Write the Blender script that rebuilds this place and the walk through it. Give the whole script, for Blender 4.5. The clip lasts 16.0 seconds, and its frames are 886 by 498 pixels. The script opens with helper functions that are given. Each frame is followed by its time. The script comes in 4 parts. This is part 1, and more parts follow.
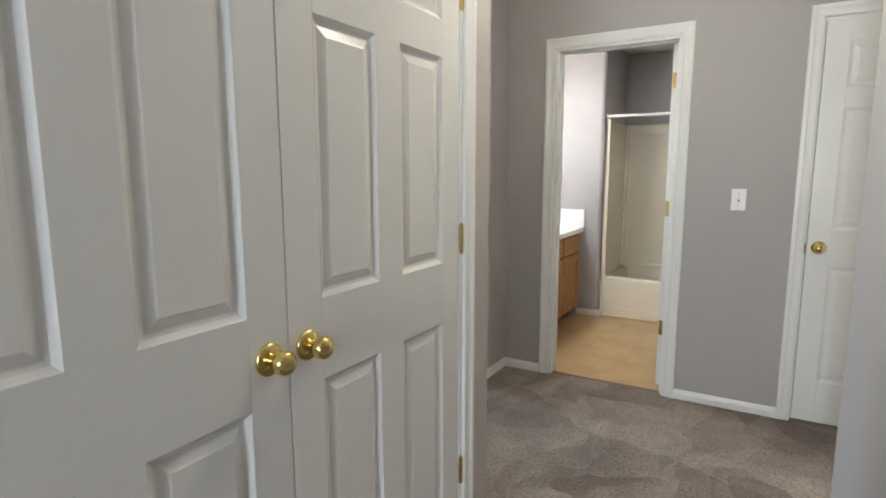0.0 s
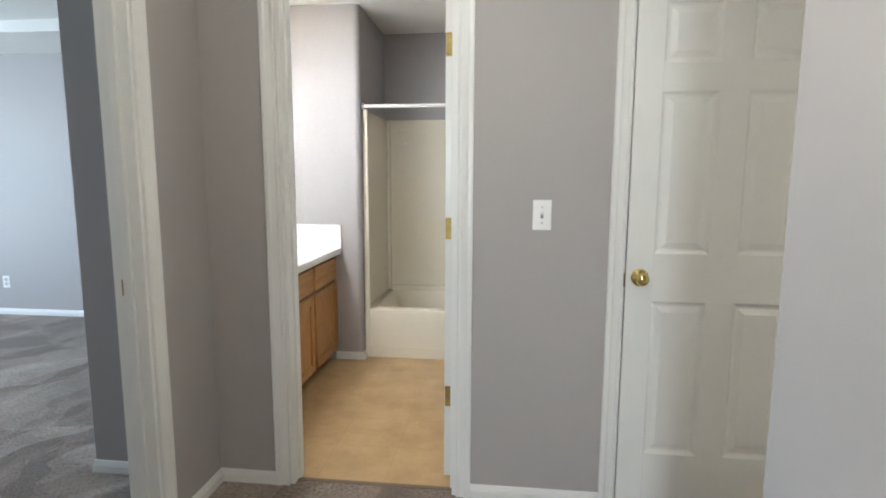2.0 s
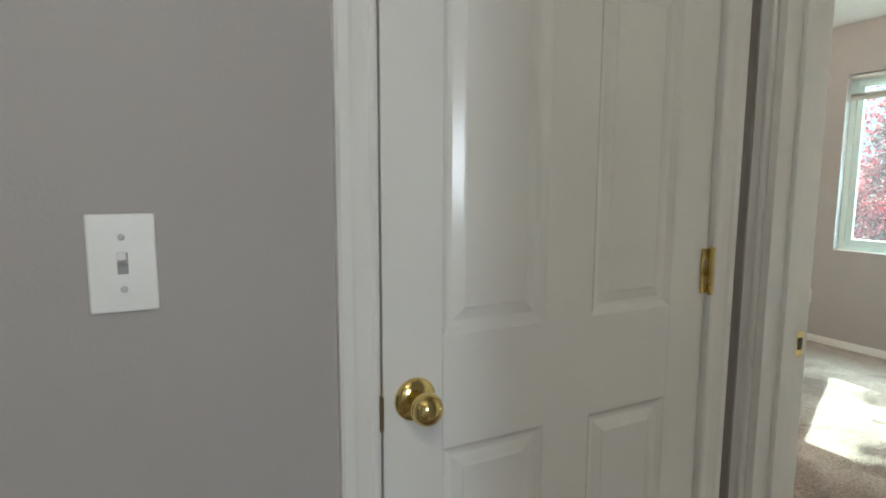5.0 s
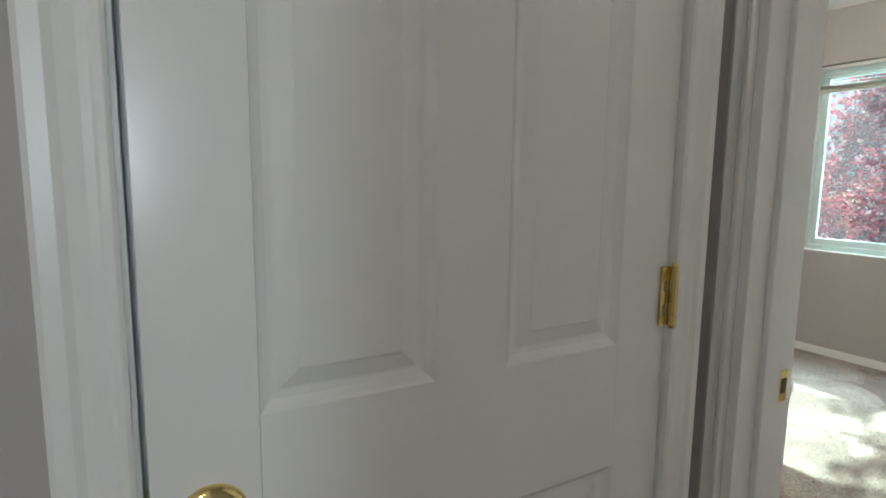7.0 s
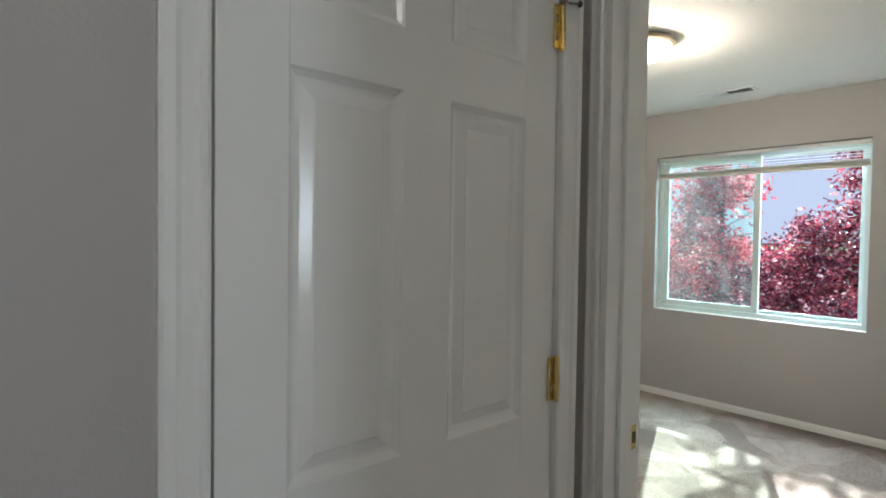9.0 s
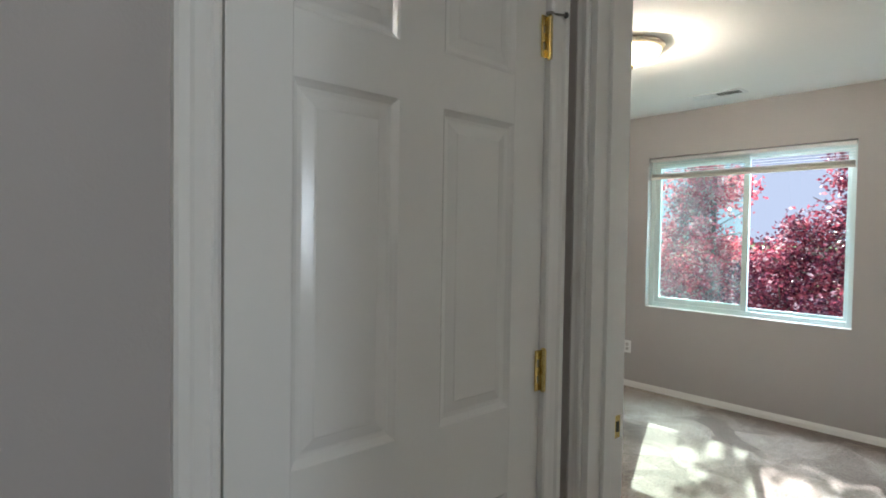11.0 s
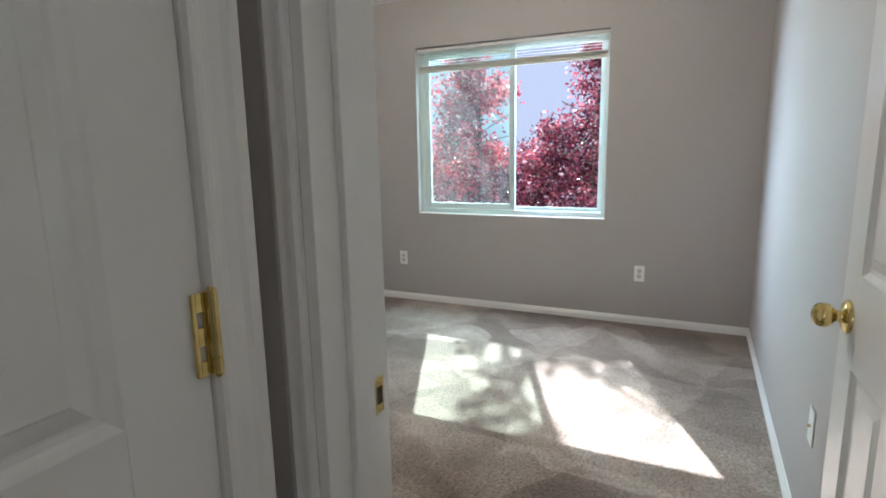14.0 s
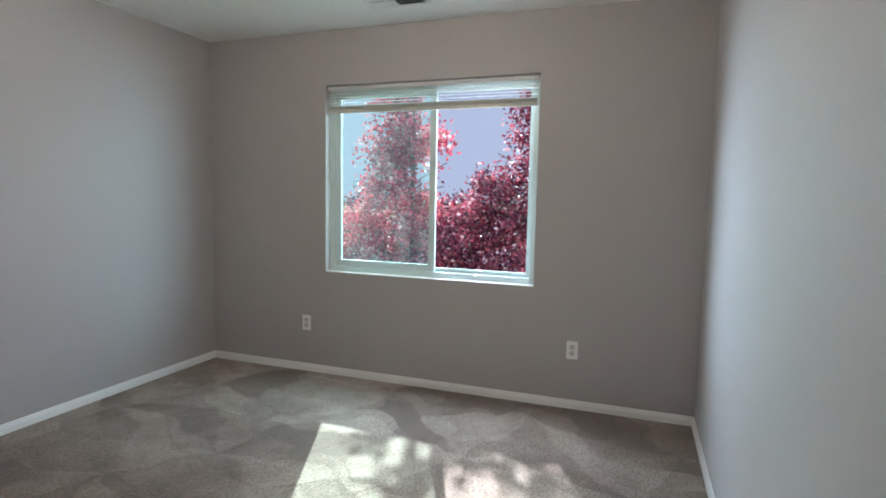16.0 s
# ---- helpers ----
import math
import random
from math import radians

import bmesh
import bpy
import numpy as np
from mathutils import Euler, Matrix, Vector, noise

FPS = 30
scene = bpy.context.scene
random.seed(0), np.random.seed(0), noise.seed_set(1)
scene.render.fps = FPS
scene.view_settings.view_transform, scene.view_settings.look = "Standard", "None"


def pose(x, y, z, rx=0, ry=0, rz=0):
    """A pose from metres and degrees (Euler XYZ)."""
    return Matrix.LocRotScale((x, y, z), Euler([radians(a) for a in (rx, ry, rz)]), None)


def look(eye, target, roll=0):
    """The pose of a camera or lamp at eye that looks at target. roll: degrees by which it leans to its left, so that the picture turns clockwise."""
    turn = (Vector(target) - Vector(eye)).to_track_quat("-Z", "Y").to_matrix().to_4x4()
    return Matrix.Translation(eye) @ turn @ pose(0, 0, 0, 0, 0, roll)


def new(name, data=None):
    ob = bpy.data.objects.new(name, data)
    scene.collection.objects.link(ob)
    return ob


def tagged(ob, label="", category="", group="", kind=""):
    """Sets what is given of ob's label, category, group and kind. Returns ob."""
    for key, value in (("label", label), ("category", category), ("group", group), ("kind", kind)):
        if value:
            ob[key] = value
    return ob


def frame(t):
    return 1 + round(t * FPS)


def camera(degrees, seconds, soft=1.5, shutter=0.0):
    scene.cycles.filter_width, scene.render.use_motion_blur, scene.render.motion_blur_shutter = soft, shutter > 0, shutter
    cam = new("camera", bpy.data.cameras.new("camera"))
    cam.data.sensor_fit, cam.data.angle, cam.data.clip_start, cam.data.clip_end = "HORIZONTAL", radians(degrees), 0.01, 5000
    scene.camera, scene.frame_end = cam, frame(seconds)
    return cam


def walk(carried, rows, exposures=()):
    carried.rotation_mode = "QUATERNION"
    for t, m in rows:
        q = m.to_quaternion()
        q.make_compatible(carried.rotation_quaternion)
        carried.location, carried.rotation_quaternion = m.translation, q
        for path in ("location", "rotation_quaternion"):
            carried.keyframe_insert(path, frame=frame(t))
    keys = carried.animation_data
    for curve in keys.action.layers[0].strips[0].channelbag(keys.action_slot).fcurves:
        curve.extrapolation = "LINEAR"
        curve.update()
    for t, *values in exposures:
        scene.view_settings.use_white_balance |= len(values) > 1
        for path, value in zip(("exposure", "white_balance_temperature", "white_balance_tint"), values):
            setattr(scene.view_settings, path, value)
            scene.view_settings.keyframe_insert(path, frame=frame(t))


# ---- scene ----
cam = camera(78.4, 16.0, 1.8)
PATH = [
    (0, (0.448, 0.904, 1.312), (-0.557, 2.609, 1.026), -0.1),
    (0.5, (0.357, 1.16, 1.315), (-0.394, 2.993, 1.037), 0.3),
    (1, (0.265, 1.444, 1.309), (-0.27, 3.353, 1.041), 0.4),
    (1.5, (0.233, 1.77, 1.305), (-0.131, 3.719, 1.041), 0.3),
    (2, (0.189, 2.104, 1.3), (-0.03, 4.074, 1.035), 0.2),
    (2.3, (0.154, 2.26, 1.293), (0.011, 4.237, 1.024), -0.1),
    (2.5, (0.144, 2.415, 1.284), (0.071, 4.396, 1.016), 0.1),
    (3, (0.185, 2.687, 1.28), (0.289, 4.665, 1.004), 0.0),
    (3.5, (0.241, 2.921, 1.284), (0.555, 4.876, 1.006), -0.0),
    (4, (0.241, 3.099, 1.284), (0.774, 5.008, 1.012), 0.0),
    (4.5, (0.24, 3.256, 1.274), (0.996, 5.088, 1.006), 0.1),
    (5, (0.385, 3.457, 1.249), (1.275, 5.232, 1.011), 0.2),
    (5.2, (0.432, 3.568, 1.25), (1.413, 5.303, 1.01), 0.5),
    (7.3, (0.656, 3.658, 1.249), (1.649, 5.373, 0.983), 0.7),
    (7.5, (0.632, 3.638, 1.263), (1.683, 5.318, 0.998), 0.4),
    (8, (0.573, 3.595, 1.285), (1.775, 5.182, 1.089), 0.1),
    (8.5, (0.436, 3.537, 1.311), (1.717, 5.065, 1.165), 0.5),
    (9, (0.418, 3.485, 1.376), (1.737, 4.988, 1.322), 0.8),
    (9.2, (0.415, 3.465, 1.400), (1.726, 4.974, 1.406), 0.8),
    (11.3, (0.381, 3.436, 1.363), (1.722, 4.917, 1.267), 0.9),
    (11.5, (0.386, 3.45, 1.347), (1.749, 4.906, 1.203), 0.5),
    (12, (0.392, 3.484, 1.273), (1.842, 4.841, 1.034), 0.1),
    (12.5, (0.528, 3.564, 1.26), (2.098, 4.764, 0.953), -0.3),
    (13, (0.659, 3.617, 1.251), (2.33, 4.661, 0.909), -0.8),
    (13.5, (0.778, 3.684, 1.26), (2.518, 4.603, 0.904), -1.1),
    (14, (0.951, 3.722, 1.261), (2.729, 4.567, 0.906), -1.1),
    (14.5, (1.218, 3.716, 1.243), (3.012, 4.537, 0.919), -0.6),
    (15, (1.415, 3.713, 1.236), (3.226, 4.516, 0.962), 0.1),
    (15.5, (1.515, 3.733, 1.278), (3.358, 4.477, 1.054), 0.7),
    (16, (1.585, 3.736, 1.293), (3.46, 4.407, 1.109), 1.1),
]
walk(cam, [(t, look(eye, target, roll)) for t, eye, target, roll in PATH], [(0.0, 3.05, 6180, 7), (1.0, 3.1, 6100, 6), (2.0, 3.2, 6050, 6), (3.0, 3.12, 6050, 5), (4.0, 2.92, 6050, 5), (5.2, 2.6, 6000, 5), (7.5, 2.4, 5800, 6), (8.0, 2.35, 5800, 6), (9.0, 2.18, 5800, 6), (12.0, 2.2, 5800, 7), (12.6, 2.40, 5750, 8), (13.3, 2.38, 5700, 8), (14.0, 2.2, 5650, 9), (15.0, 2.05, 5620, 9), (16.0, 1.84, 5650, 9)])

# ---- light ----
SUN_DIR = Vector((-1.009, -0.43, -1.0)).normalized()
world = bpy.data.worlds.new("sky_world")
scene.world = world
world.use_nodes = True
wn = world.node_tree.nodes
sky = wn.new("ShaderNodeTexSky")
sky.sky_type, sky.sun_disc = "NISHITA", False
sky.sun_elevation, sky.sun_rotation = radians(42.3), radians(90 - 23.1)
world.node_tree.links.new(sky.outputs[0], wn["Background"].inputs[0])
wn["Background"].inputs[1].default_value = 0.08


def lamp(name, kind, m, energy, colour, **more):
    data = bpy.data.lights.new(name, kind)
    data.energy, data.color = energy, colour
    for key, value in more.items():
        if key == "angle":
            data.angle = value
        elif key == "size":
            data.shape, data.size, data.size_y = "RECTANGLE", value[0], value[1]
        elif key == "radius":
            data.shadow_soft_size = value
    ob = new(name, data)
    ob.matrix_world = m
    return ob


lamp("sun", "SUN", look((12, 8, 9), Vector((12, 8, 9)) + SUN_DIR), 5.0, (1.0, 0.97, 0.91), angle=radians(0.45))
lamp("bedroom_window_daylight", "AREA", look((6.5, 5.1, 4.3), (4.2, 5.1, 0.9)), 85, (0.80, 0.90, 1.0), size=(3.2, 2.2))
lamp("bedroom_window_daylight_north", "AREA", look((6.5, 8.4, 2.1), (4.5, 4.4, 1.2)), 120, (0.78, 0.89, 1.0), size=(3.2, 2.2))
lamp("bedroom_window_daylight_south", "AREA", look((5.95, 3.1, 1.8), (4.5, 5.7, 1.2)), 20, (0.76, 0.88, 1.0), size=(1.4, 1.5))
lamp("hall_window_daylight", "AREA", look((0.19, -2.95, 1.55), (0.19, 0.0, 1.35)), 12, (0.92, 0.96, 1.0), size=(0.8, 1.2))
lamp("left_room_window_daylight", "AREA", look((-5.86, 4.4, 1.5), (-3.0, 4.4, 1.3)), 16.5, (0.74, 0.86, 1.0), size=(1.6, 1.3))
lamp("hall_lamp_bulb", "POINT", pose(0.05, 2.75, 2.345), 3.1, (1.0, 0.94, 0.84), radius=0.06)
lamp("bedroom_lamp_bulb", "POINT", pose(3.20, 5.03, 2.365), 13, (1.0, 0.82, 0.62), radius=0.09)
lamp("vanity_bulb_light", "AREA", look((-1.335, 5.00, 2.02), (-0.95, 5.40, 1.25)), 3.3, (0.93, 0.95, 1.0), size=(0.70, 0.10))

# ---- materials ----


def nodes_of(name, rough=0.6, metal=0.0, colour=(0.5, 0.5, 0.5)):
    mat = bpy.data.materials.new(name)
    mat.use_nodes = True
    tree = mat.node_tree
    bsdf = tree.nodes["Principled BSDF"]
    bsdf.inputs["Base Color"].default_value = (*colour, 1)
    bsdf.inputs["Roughness"].default_value = rough
    bsdf.inputs["Metallic"].default_value = metal
    return mat, tree, bsdf


def noise_node(tree, scale, detail=4.0, rough=0.55, stretch=None):
    coord = tree.nodes.new("ShaderNodeTexCoord")
    tex = tree.nodes.new("ShaderNodeTexNoise")
    tex.inputs["Scale"].default_value = scale
    tex.inputs["Detail"].default_value = detail
    tex.inputs["Roughness"].default_value = rough
    geo = tree.nodes.new("ShaderNodeNewGeometry")
    out = geo.outputs["Position"] if stretch is None or stretch[3] == "world" else coord.outputs["Object"]
    if stretch is not None:
        mp = tree.nodes.new("ShaderNodeMapping")
        mp.inputs["Scale"].default_value = stretch[:3]
        tree.links.new(out, mp.inputs["Vector"])
        out = mp.outputs["Vector"]
    tree.links.new(out, tex.inputs["Vector"])
    return tex


def ramp_node(tree, source, stops):
    r = tree.nodes.new("ShaderNodeValToRGB")
    els = r.color_ramp.elements
    els[0].position, els[0].color = stops[0][0], (*stops[0][1], 1)
    els[1].position, els[1].color = stops[-1][0], (*stops[-1][1], 1)
    for p, c in stops[1:-1]:
        e = els.new(p)
        e.color = (*c, 1)
    tree.links.new(source, r.inputs["Fac"])
    return r


def bump_node(tree, bsdf, source, strength, distance, under=None):
    b = tree.nodes.new("ShaderNodeBump")
    b.inputs["Strength"].default_value, b.inputs["Distance"].default_value = strength, distance
    tree.links.new(source, b.inputs["Height"])
    if under is not None:
        tree.links.new(under.outputs["Normal"], b.inputs["Normal"])
    tree.links.new(b.outputs["Normal"], bsdf.inputs["Normal"])
    return b


def mixed(tree, fac, a, b, kind="MIX"):
    m = tree.nodes.new("ShaderNodeMix")
    m.data_type, m.blend_type = "RGBA", kind
    for sock, v in ((m.inputs["Factor"], fac), (m.inputs["A"], a), (m.inputs["B"], b)):
        if isinstance(v, (int, float)):
            sock.default_value = v
        elif isinstance(v, tuple):
            sock.default_value = (*v, 1)
        else:
            tree.links.new(v, sock)
    return m.outputs["Result"]


def paint(name, colour, rough, peel=0.12, vary=0.05, peel_scale=190.0, spec=0.5):
    mat, tree, bsdf = nodes_of(name, rough)
    big = noise_node(tree, 1.3, 3)
    lo = tuple(c * (1 - vary) for c in colour)
    hi = tuple(min(1, c * (1 + vary)) for c in colour)
    r = ramp_node(tree, big.outputs["Fac"], [(0.1, lo), (0.9, hi)])
    tree.links.new(r.outputs["Color"], bsdf.inputs["Base Color"])
    bsdf.inputs["Specular IOR Level"].default_value = spec
    fine = noise_node(tree, peel_scale, 2)
    bump_node(tree, bsdf, fine.outputs["Fac"], peel, 0.002)
    return mat


def brushed_paint(name, colour, rough, grain_scale=(260, 260, 5), grain_depth=0.06):
    mat, tree, bsdf = nodes_of(name, rough, colour=colour)
    big = noise_node(tree, 2.1, 3)
    r = ramp_node(tree, big.outputs["Fac"], [(0.3, tuple(c * 0.985 for c in colour)), (0.7, colour)])
    tree.links.new(r.outputs["Color"], bsdf.inputs["Base Color"])
    grain = noise_node(tree, 1.0, 3, 0.6, (*grain_scale, "object"))
    bump_node(tree, bsdf, grain.outputs["Fac"], grain_depth, 0.0012)
    rr = tree.nodes.new("ShaderNodeMapRange")
    rr.inputs["To Min"].default_value, rr.inputs["To Max"].default_value = rough - 0.03, rough + 0.04
    tree.links.new(big.outputs["Fac"], rr.inputs["Value"])
    tree.links.new(rr.outputs["Result"], bsdf.inputs["Roughness"])
    return mat


WALL = paint("greige_wall_paint", (0.40, 0.378, 0.370), 0.60, 0.16, 0.03)
CEIL = paint("ceiling_white_texture", (0.84, 0.83, 0.80), 0.9, 0.5, 0.03, 70.0, 0.2)
TRIM = brushed_paint("white_trim_semigloss", (0.77, 0.77, 0.755), 0.30, grain_depth=0.015)
DOOR = brushed_paint("white_door_gloss", (0.76, 0.76, 0.745), 0.17, grain_depth=0.07)
PLASTIC = nodes_of("white_switch_plastic", 0.35, 0, (0.80, 0.80, 0.79))[0]
DARK = nodes_of("dark_slot", 0.6, 0, (0.02, 0.02, 0.02))[0]
CHROME = nodes_of("white_enamel_rod", 0.25, 0, (0.78, 0.76, 0.73))[0]
WIRE = nodes_of("white_vinyl_coated_wire", 0.42, 0, (0.55, 0.55, 0.54))[0]
GREYCLIP = nodes_of("dark_grey_plastic_clip", 0.5, 0, (0.04, 0.04, 0.045))[0]
VINYL = paint("white_window_vinyl", (0.60, 0.70, 0.69), 0.35, 0.02, 0.01)
COUNTER = paint("white_laminate_counter", (0.80, 0.80, 0.785), 0.32, 0.03, 0.015)
TUB = paint("bone_fibreglass", (0.74, 0.675, 0.545), 0.24, 0.02, 0.02)


def brass_material():
    mat, tree, bsdf = nodes_of("polished_brass", 0.13, 1.0, (0.80, 0.62, 0.24))
    n = noise_node(tree, 34, 4, 0.6, (1, 1, 1, "object"))
    r = ramp_node(tree, n.outputs["Fac"], [(0.3, (0.66, 0.50, 0.17)), (0.65, (0.83, 0.665, 0.28))])
    tree.links.new(r.outputs["Color"], bsdf.inputs["Base Color"])
    rr = tree.nodes.new("ShaderNodeMapRange")
    rr.inputs["To Min"].default_value, rr.inputs["To Max"].default_value = 0.05, 0.15
    tree.links.new(n.outputs["Fac"], rr.inputs["Value"])
    tree.links.new(rr.outputs["Result"], bsdf.inputs["Roughness"])
    return mat


BRASS = brass_material()


def oak_material(name, along):
    mat, tree, bsdf = nodes_of(name, 0.38)
    stretch = {"z": (22, 22, 1.6), "y": (22, 1.6, 22), "x": (1.6, 22, 22)}[along]
    n = noise_node(tree, 2.2, 6, 0.62, (*stretch, "world"))
    n.inputs["Distortion"].default_value = 0.6
    fine = noise_node(tree, 14, 4, 0.6, (*stretch, "world"))
    r = ramp_node(tree, n.outputs["Fac"], [(0.25, (0.40, 0.180, 0.046)), (0.5, (0.55, 0.280, 0.082)), (0.75, (0.64, 0.355, 0.120))])
    f = ramp_node(tree, fine.outputs["Fac"], [(0.35, (0.72, 0.68, 0.62)), (0.6, (1, 1, 1))])
    tree.links.new(mixed(tree, 1.0, r.outputs["Color"], f.outputs["Color"], "MULTIPLY"), bsdf.inputs["Base Color"])
    bump_node(tree, bsdf, fine.outputs["Fac"], 0.12, 0.001)
    return mat


# Oak darkened in colour for the shadow gaps between vanity doors and drawers.
OAK_SHADE = paint("oak_frame_gap_shade", (0.15, 0.066, 0.021), 0.45, 0.1, 0.15, 60.0)
OAK_Z, OAK_Y = oak_material("honey_oak_upright", "z"), oak_material("honey_oak_level", "y")


def carpet_material():
    mat, tree, bsdf = nodes_of("taupe_cut_pile_carpet", 0.96)
    bsdf.inputs["Specular IOR Level"].default_value = 0.12
    bsdf.inputs["Sheen Weight"].default_value = 0.25
    bsdf.inputs["Sheen Roughness"].default_value = 0.6
    warp = noise_node(tree, 1.7, 2)
    geo = tree.nodes.new("ShaderNodeNewGeometry")
    push = tree.nodes.new("ShaderNodeVectorMath")
    push.operation = "SCALE"
    push.inputs["Scale"].default_value = 0.62
    tree.links.new(warp.outputs["Color"], push.inputs[0])
    add = tree.nodes.new("ShaderNodeVectorMath")
    tree.links.new(geo.outputs["Position"], add.inputs[0])
    tree.links.new(push.outputs["Vector"], add.inputs[1])
    mp = tree.nodes.new("ShaderNodeMapping")
    mp.inputs["Rotation"].default_value = (0, 0, radians(28))
    mp.inputs["Scale"].default_value = (2.6, 1.7, 1.0)
    tree.links.new(add.outputs["Vector"], mp.inputs["Vector"])
    sweep = tree.nodes.new("ShaderNodeTexWave")
    sweep.wave_type, sweep.bands_direction, sweep.wave_profile = "BANDS", "X", "SAW"
    for key, value in (("Scale", 0.24), ("Distortion", 6.5), ("Detail", 1.5), ("Detail Scale", 0.8), ("Detail Roughness", 0.45)):
        sweep.inputs[key].default_value = value
    tree.links.new(mp.outputs["Vector"], sweep.inputs["Vector"])
    patch = noise_node(tree, 2.6, 4, 0.6)
    wedge_map = tree.nodes.new("ShaderNodeMapping")
    wedge_map.inputs["Rotation"].default_value = (0, 0, radians(-35))
    wedge_map.inputs["Scale"].default_value = (2.9, 1.5, 1.0)
    tree.links.new(add.outputs["Vector"], wedge_map.inputs["Vector"])
    wedge = tree.nodes.new("ShaderNodeTexVoronoi")
    wedge.inputs["Scale"].default_value = 1.0
    tree.links.new(wedge_map.outputs["Vector"], wedge.inputs["Vector"])
    lay = tree.nodes.new("ShaderNodeSeparateColor")
    tree.links.new(wedge.outputs["Color"], lay.inputs[0])
    stroke_map = tree.nodes.new("ShaderNodeMapping")
    stroke_map.inputs["Rotation"].default_value = (0, 0, radians(14))
    stroke_map.inputs["Scale"].default_value = (1.9, 1.05, 1.0)
    tree.links.new(add.outputs["Vector"], stroke_map.inputs["Vector"])
    axes = tree.nodes.new("ShaderNodeSeparateXYZ")
    tree.links.new(stroke_map.outputs["Vector"], axes.inputs[0])
    stroke = []
    for axis in ("X", "Y"):
        turn = tree.nodes.new("ShaderNodeMath")
        turn.operation = "FRACT"
        tree.links.new(axes.outputs[axis], turn.inputs[0])
        stroke.append(turn)
    lead = tree.nodes.new("ShaderNodeMath")
    lead.operation = "SUBTRACT"
    tree.links.new(stroke[0].outputs[0], lead.inputs[0])
    tree.links.new(stroke[1].outputs[0], lead.inputs[1])
    edge = tree.nodes.new("ShaderNodeMapRange")
    edge.inputs["From Min"].default_value, edge.inputs["From Max"].default_value = -0.03, 0.03
    edge.inputs["To Max"].default_value = 0.095
    tree.links.new(lead.outputs[0], edge.inputs["Value"])
    swept = tree.nodes.new("ShaderNodeMath")
    swept.operation = "MULTIPLY_ADD"
    swept.inputs[1].default_value = 0.25
    tree.links.new(lay.outputs[0], swept.inputs[0])
    join = tree.nodes.new("ShaderNodeMath")
    join.operation = "MULTIPLY_ADD"
    join.inputs[1].default_value = 0.50
    tree.links.new(patch.outputs["Fac"], join.inputs[0])
    half = tree.nodes.new("ShaderNodeMath")
    half.operation = "MULTIPLY"
    half.inputs[1].default_value = 0.07
    tree.links.new(sweep.outputs["Fac"], half.inputs[0])
    strokes = tree.nodes.new("ShaderNodeMath")
    tree.links.new(half.outputs[0], strokes.inputs[0])
    tree.links.new(edge.outputs["Result"], strokes.inputs[1])
    tree.links.new(strokes.outputs[0], swept.inputs[2])
    tree.links.new(swept.outputs[0], join.inputs[2])
    marks = ramp_node(tree, join.outputs[0], [(0.32, (0.145, 0.106, 0.083)), (0.43, (0.220, 0.173, 0.141)), (0.56, (0.322, 0.264, 0.221)), (0.72, (0.435, 0.368, 0.316))])
    tuft = noise_node(tree, 72, 4, 0.8)
    tone = ramp_node(tree, tuft.outputs["Fac"], [(0.36, (0.26, 0.24, 0.23)), (0.44, (0.82, 0.81, 0.80)), (0.53, (1.02, 1.01, 1.00)), (0.66, (1.38, 1.37, 1.36))])
    blot = noise_node(tree, 9, 4, 0.65)
    soft = ramp_node(tree, blot.outputs["Fac"], [(0.3, (0.86, 0.85, 0.84)), (0.7, (1.10, 1.10, 1.10))])
    c = mixed(tree, 1.0, marks.outputs["Color"], tone.outputs["Color"], "MULTIPLY")
    c = mixed(tree, 1.0, c, soft.outputs["Color"], "MULTIPLY")
    tree.links.new(c, bsdf.inputs["Base Color"])
    b = bump_node(tree, bsdf, tuft.outputs["Fac"], 0.75, 0.010)
    bump_node(tree, bsdf, blot.outputs["Fac"], 0.35, 0.02, b)
    return mat


CARPET = carpet_material()


def vinyl_floor_material():
    mat, tree, bsdf = nodes_of("tan_sheet_vinyl", 0.34)
    n = noise_node(tree, 5, 6, 0.65)
    r = ramp_node(tree, n.outputs["Fac"], [(0.3, (0.41, 0.265, 0.120)), (0.55, (0.51, 0.345, 0.170)), (0.75, (0.58, 0.410, 0.220))])
    brick = tree.nodes.new("ShaderNodeTexBrick")
    brick.offset = 0.0
    brick.inputs["Scale"].default_value = 1.0
    brick.inputs["Brick Width"].default_value, brick.inputs["Row Height"].default_value = 0.305, 0.305
    brick.inputs["Mortar Size"].default_value, brick.inputs["Mortar Smooth"].default_value = 0.006, 0.6
    geo = tree.nodes.new("ShaderNodeNewGeometry")
    tree.links.new(geo.outputs["Position"], brick.inputs["Vector"])
    inv = tree.nodes.new("ShaderNodeMath")
    inv.operation = "MULTIPLY"
    inv.inputs[1].default_value = 0.16
    tree.links.new(brick.outputs["Fac"], inv.inputs[0])
    tree.links.new(mixed(tree, inv.outputs[0], r.outputs["Color"], (0.30, 0.20, 0.11)), bsdf.inputs["Base Color"])
    fine = noise_node(tree, 60, 3)
    bump_node(tree, bsdf, fine.outputs["Fac"], 0.08, 0.002)
    return mat


VFLOOR = vinyl_floor_material()


def glass_material(name, rough=0.0):
    mat, tree, bsdf = nodes_of(name, rough, 0, (0.97, 1.0, 0.99))
    bsdf.inputs["Transmission Weight"].default_value = 1.0
    bsdf.inputs["IOR"].default_value = 1.03
    return mat


GLASS = glass_material("window_glass")


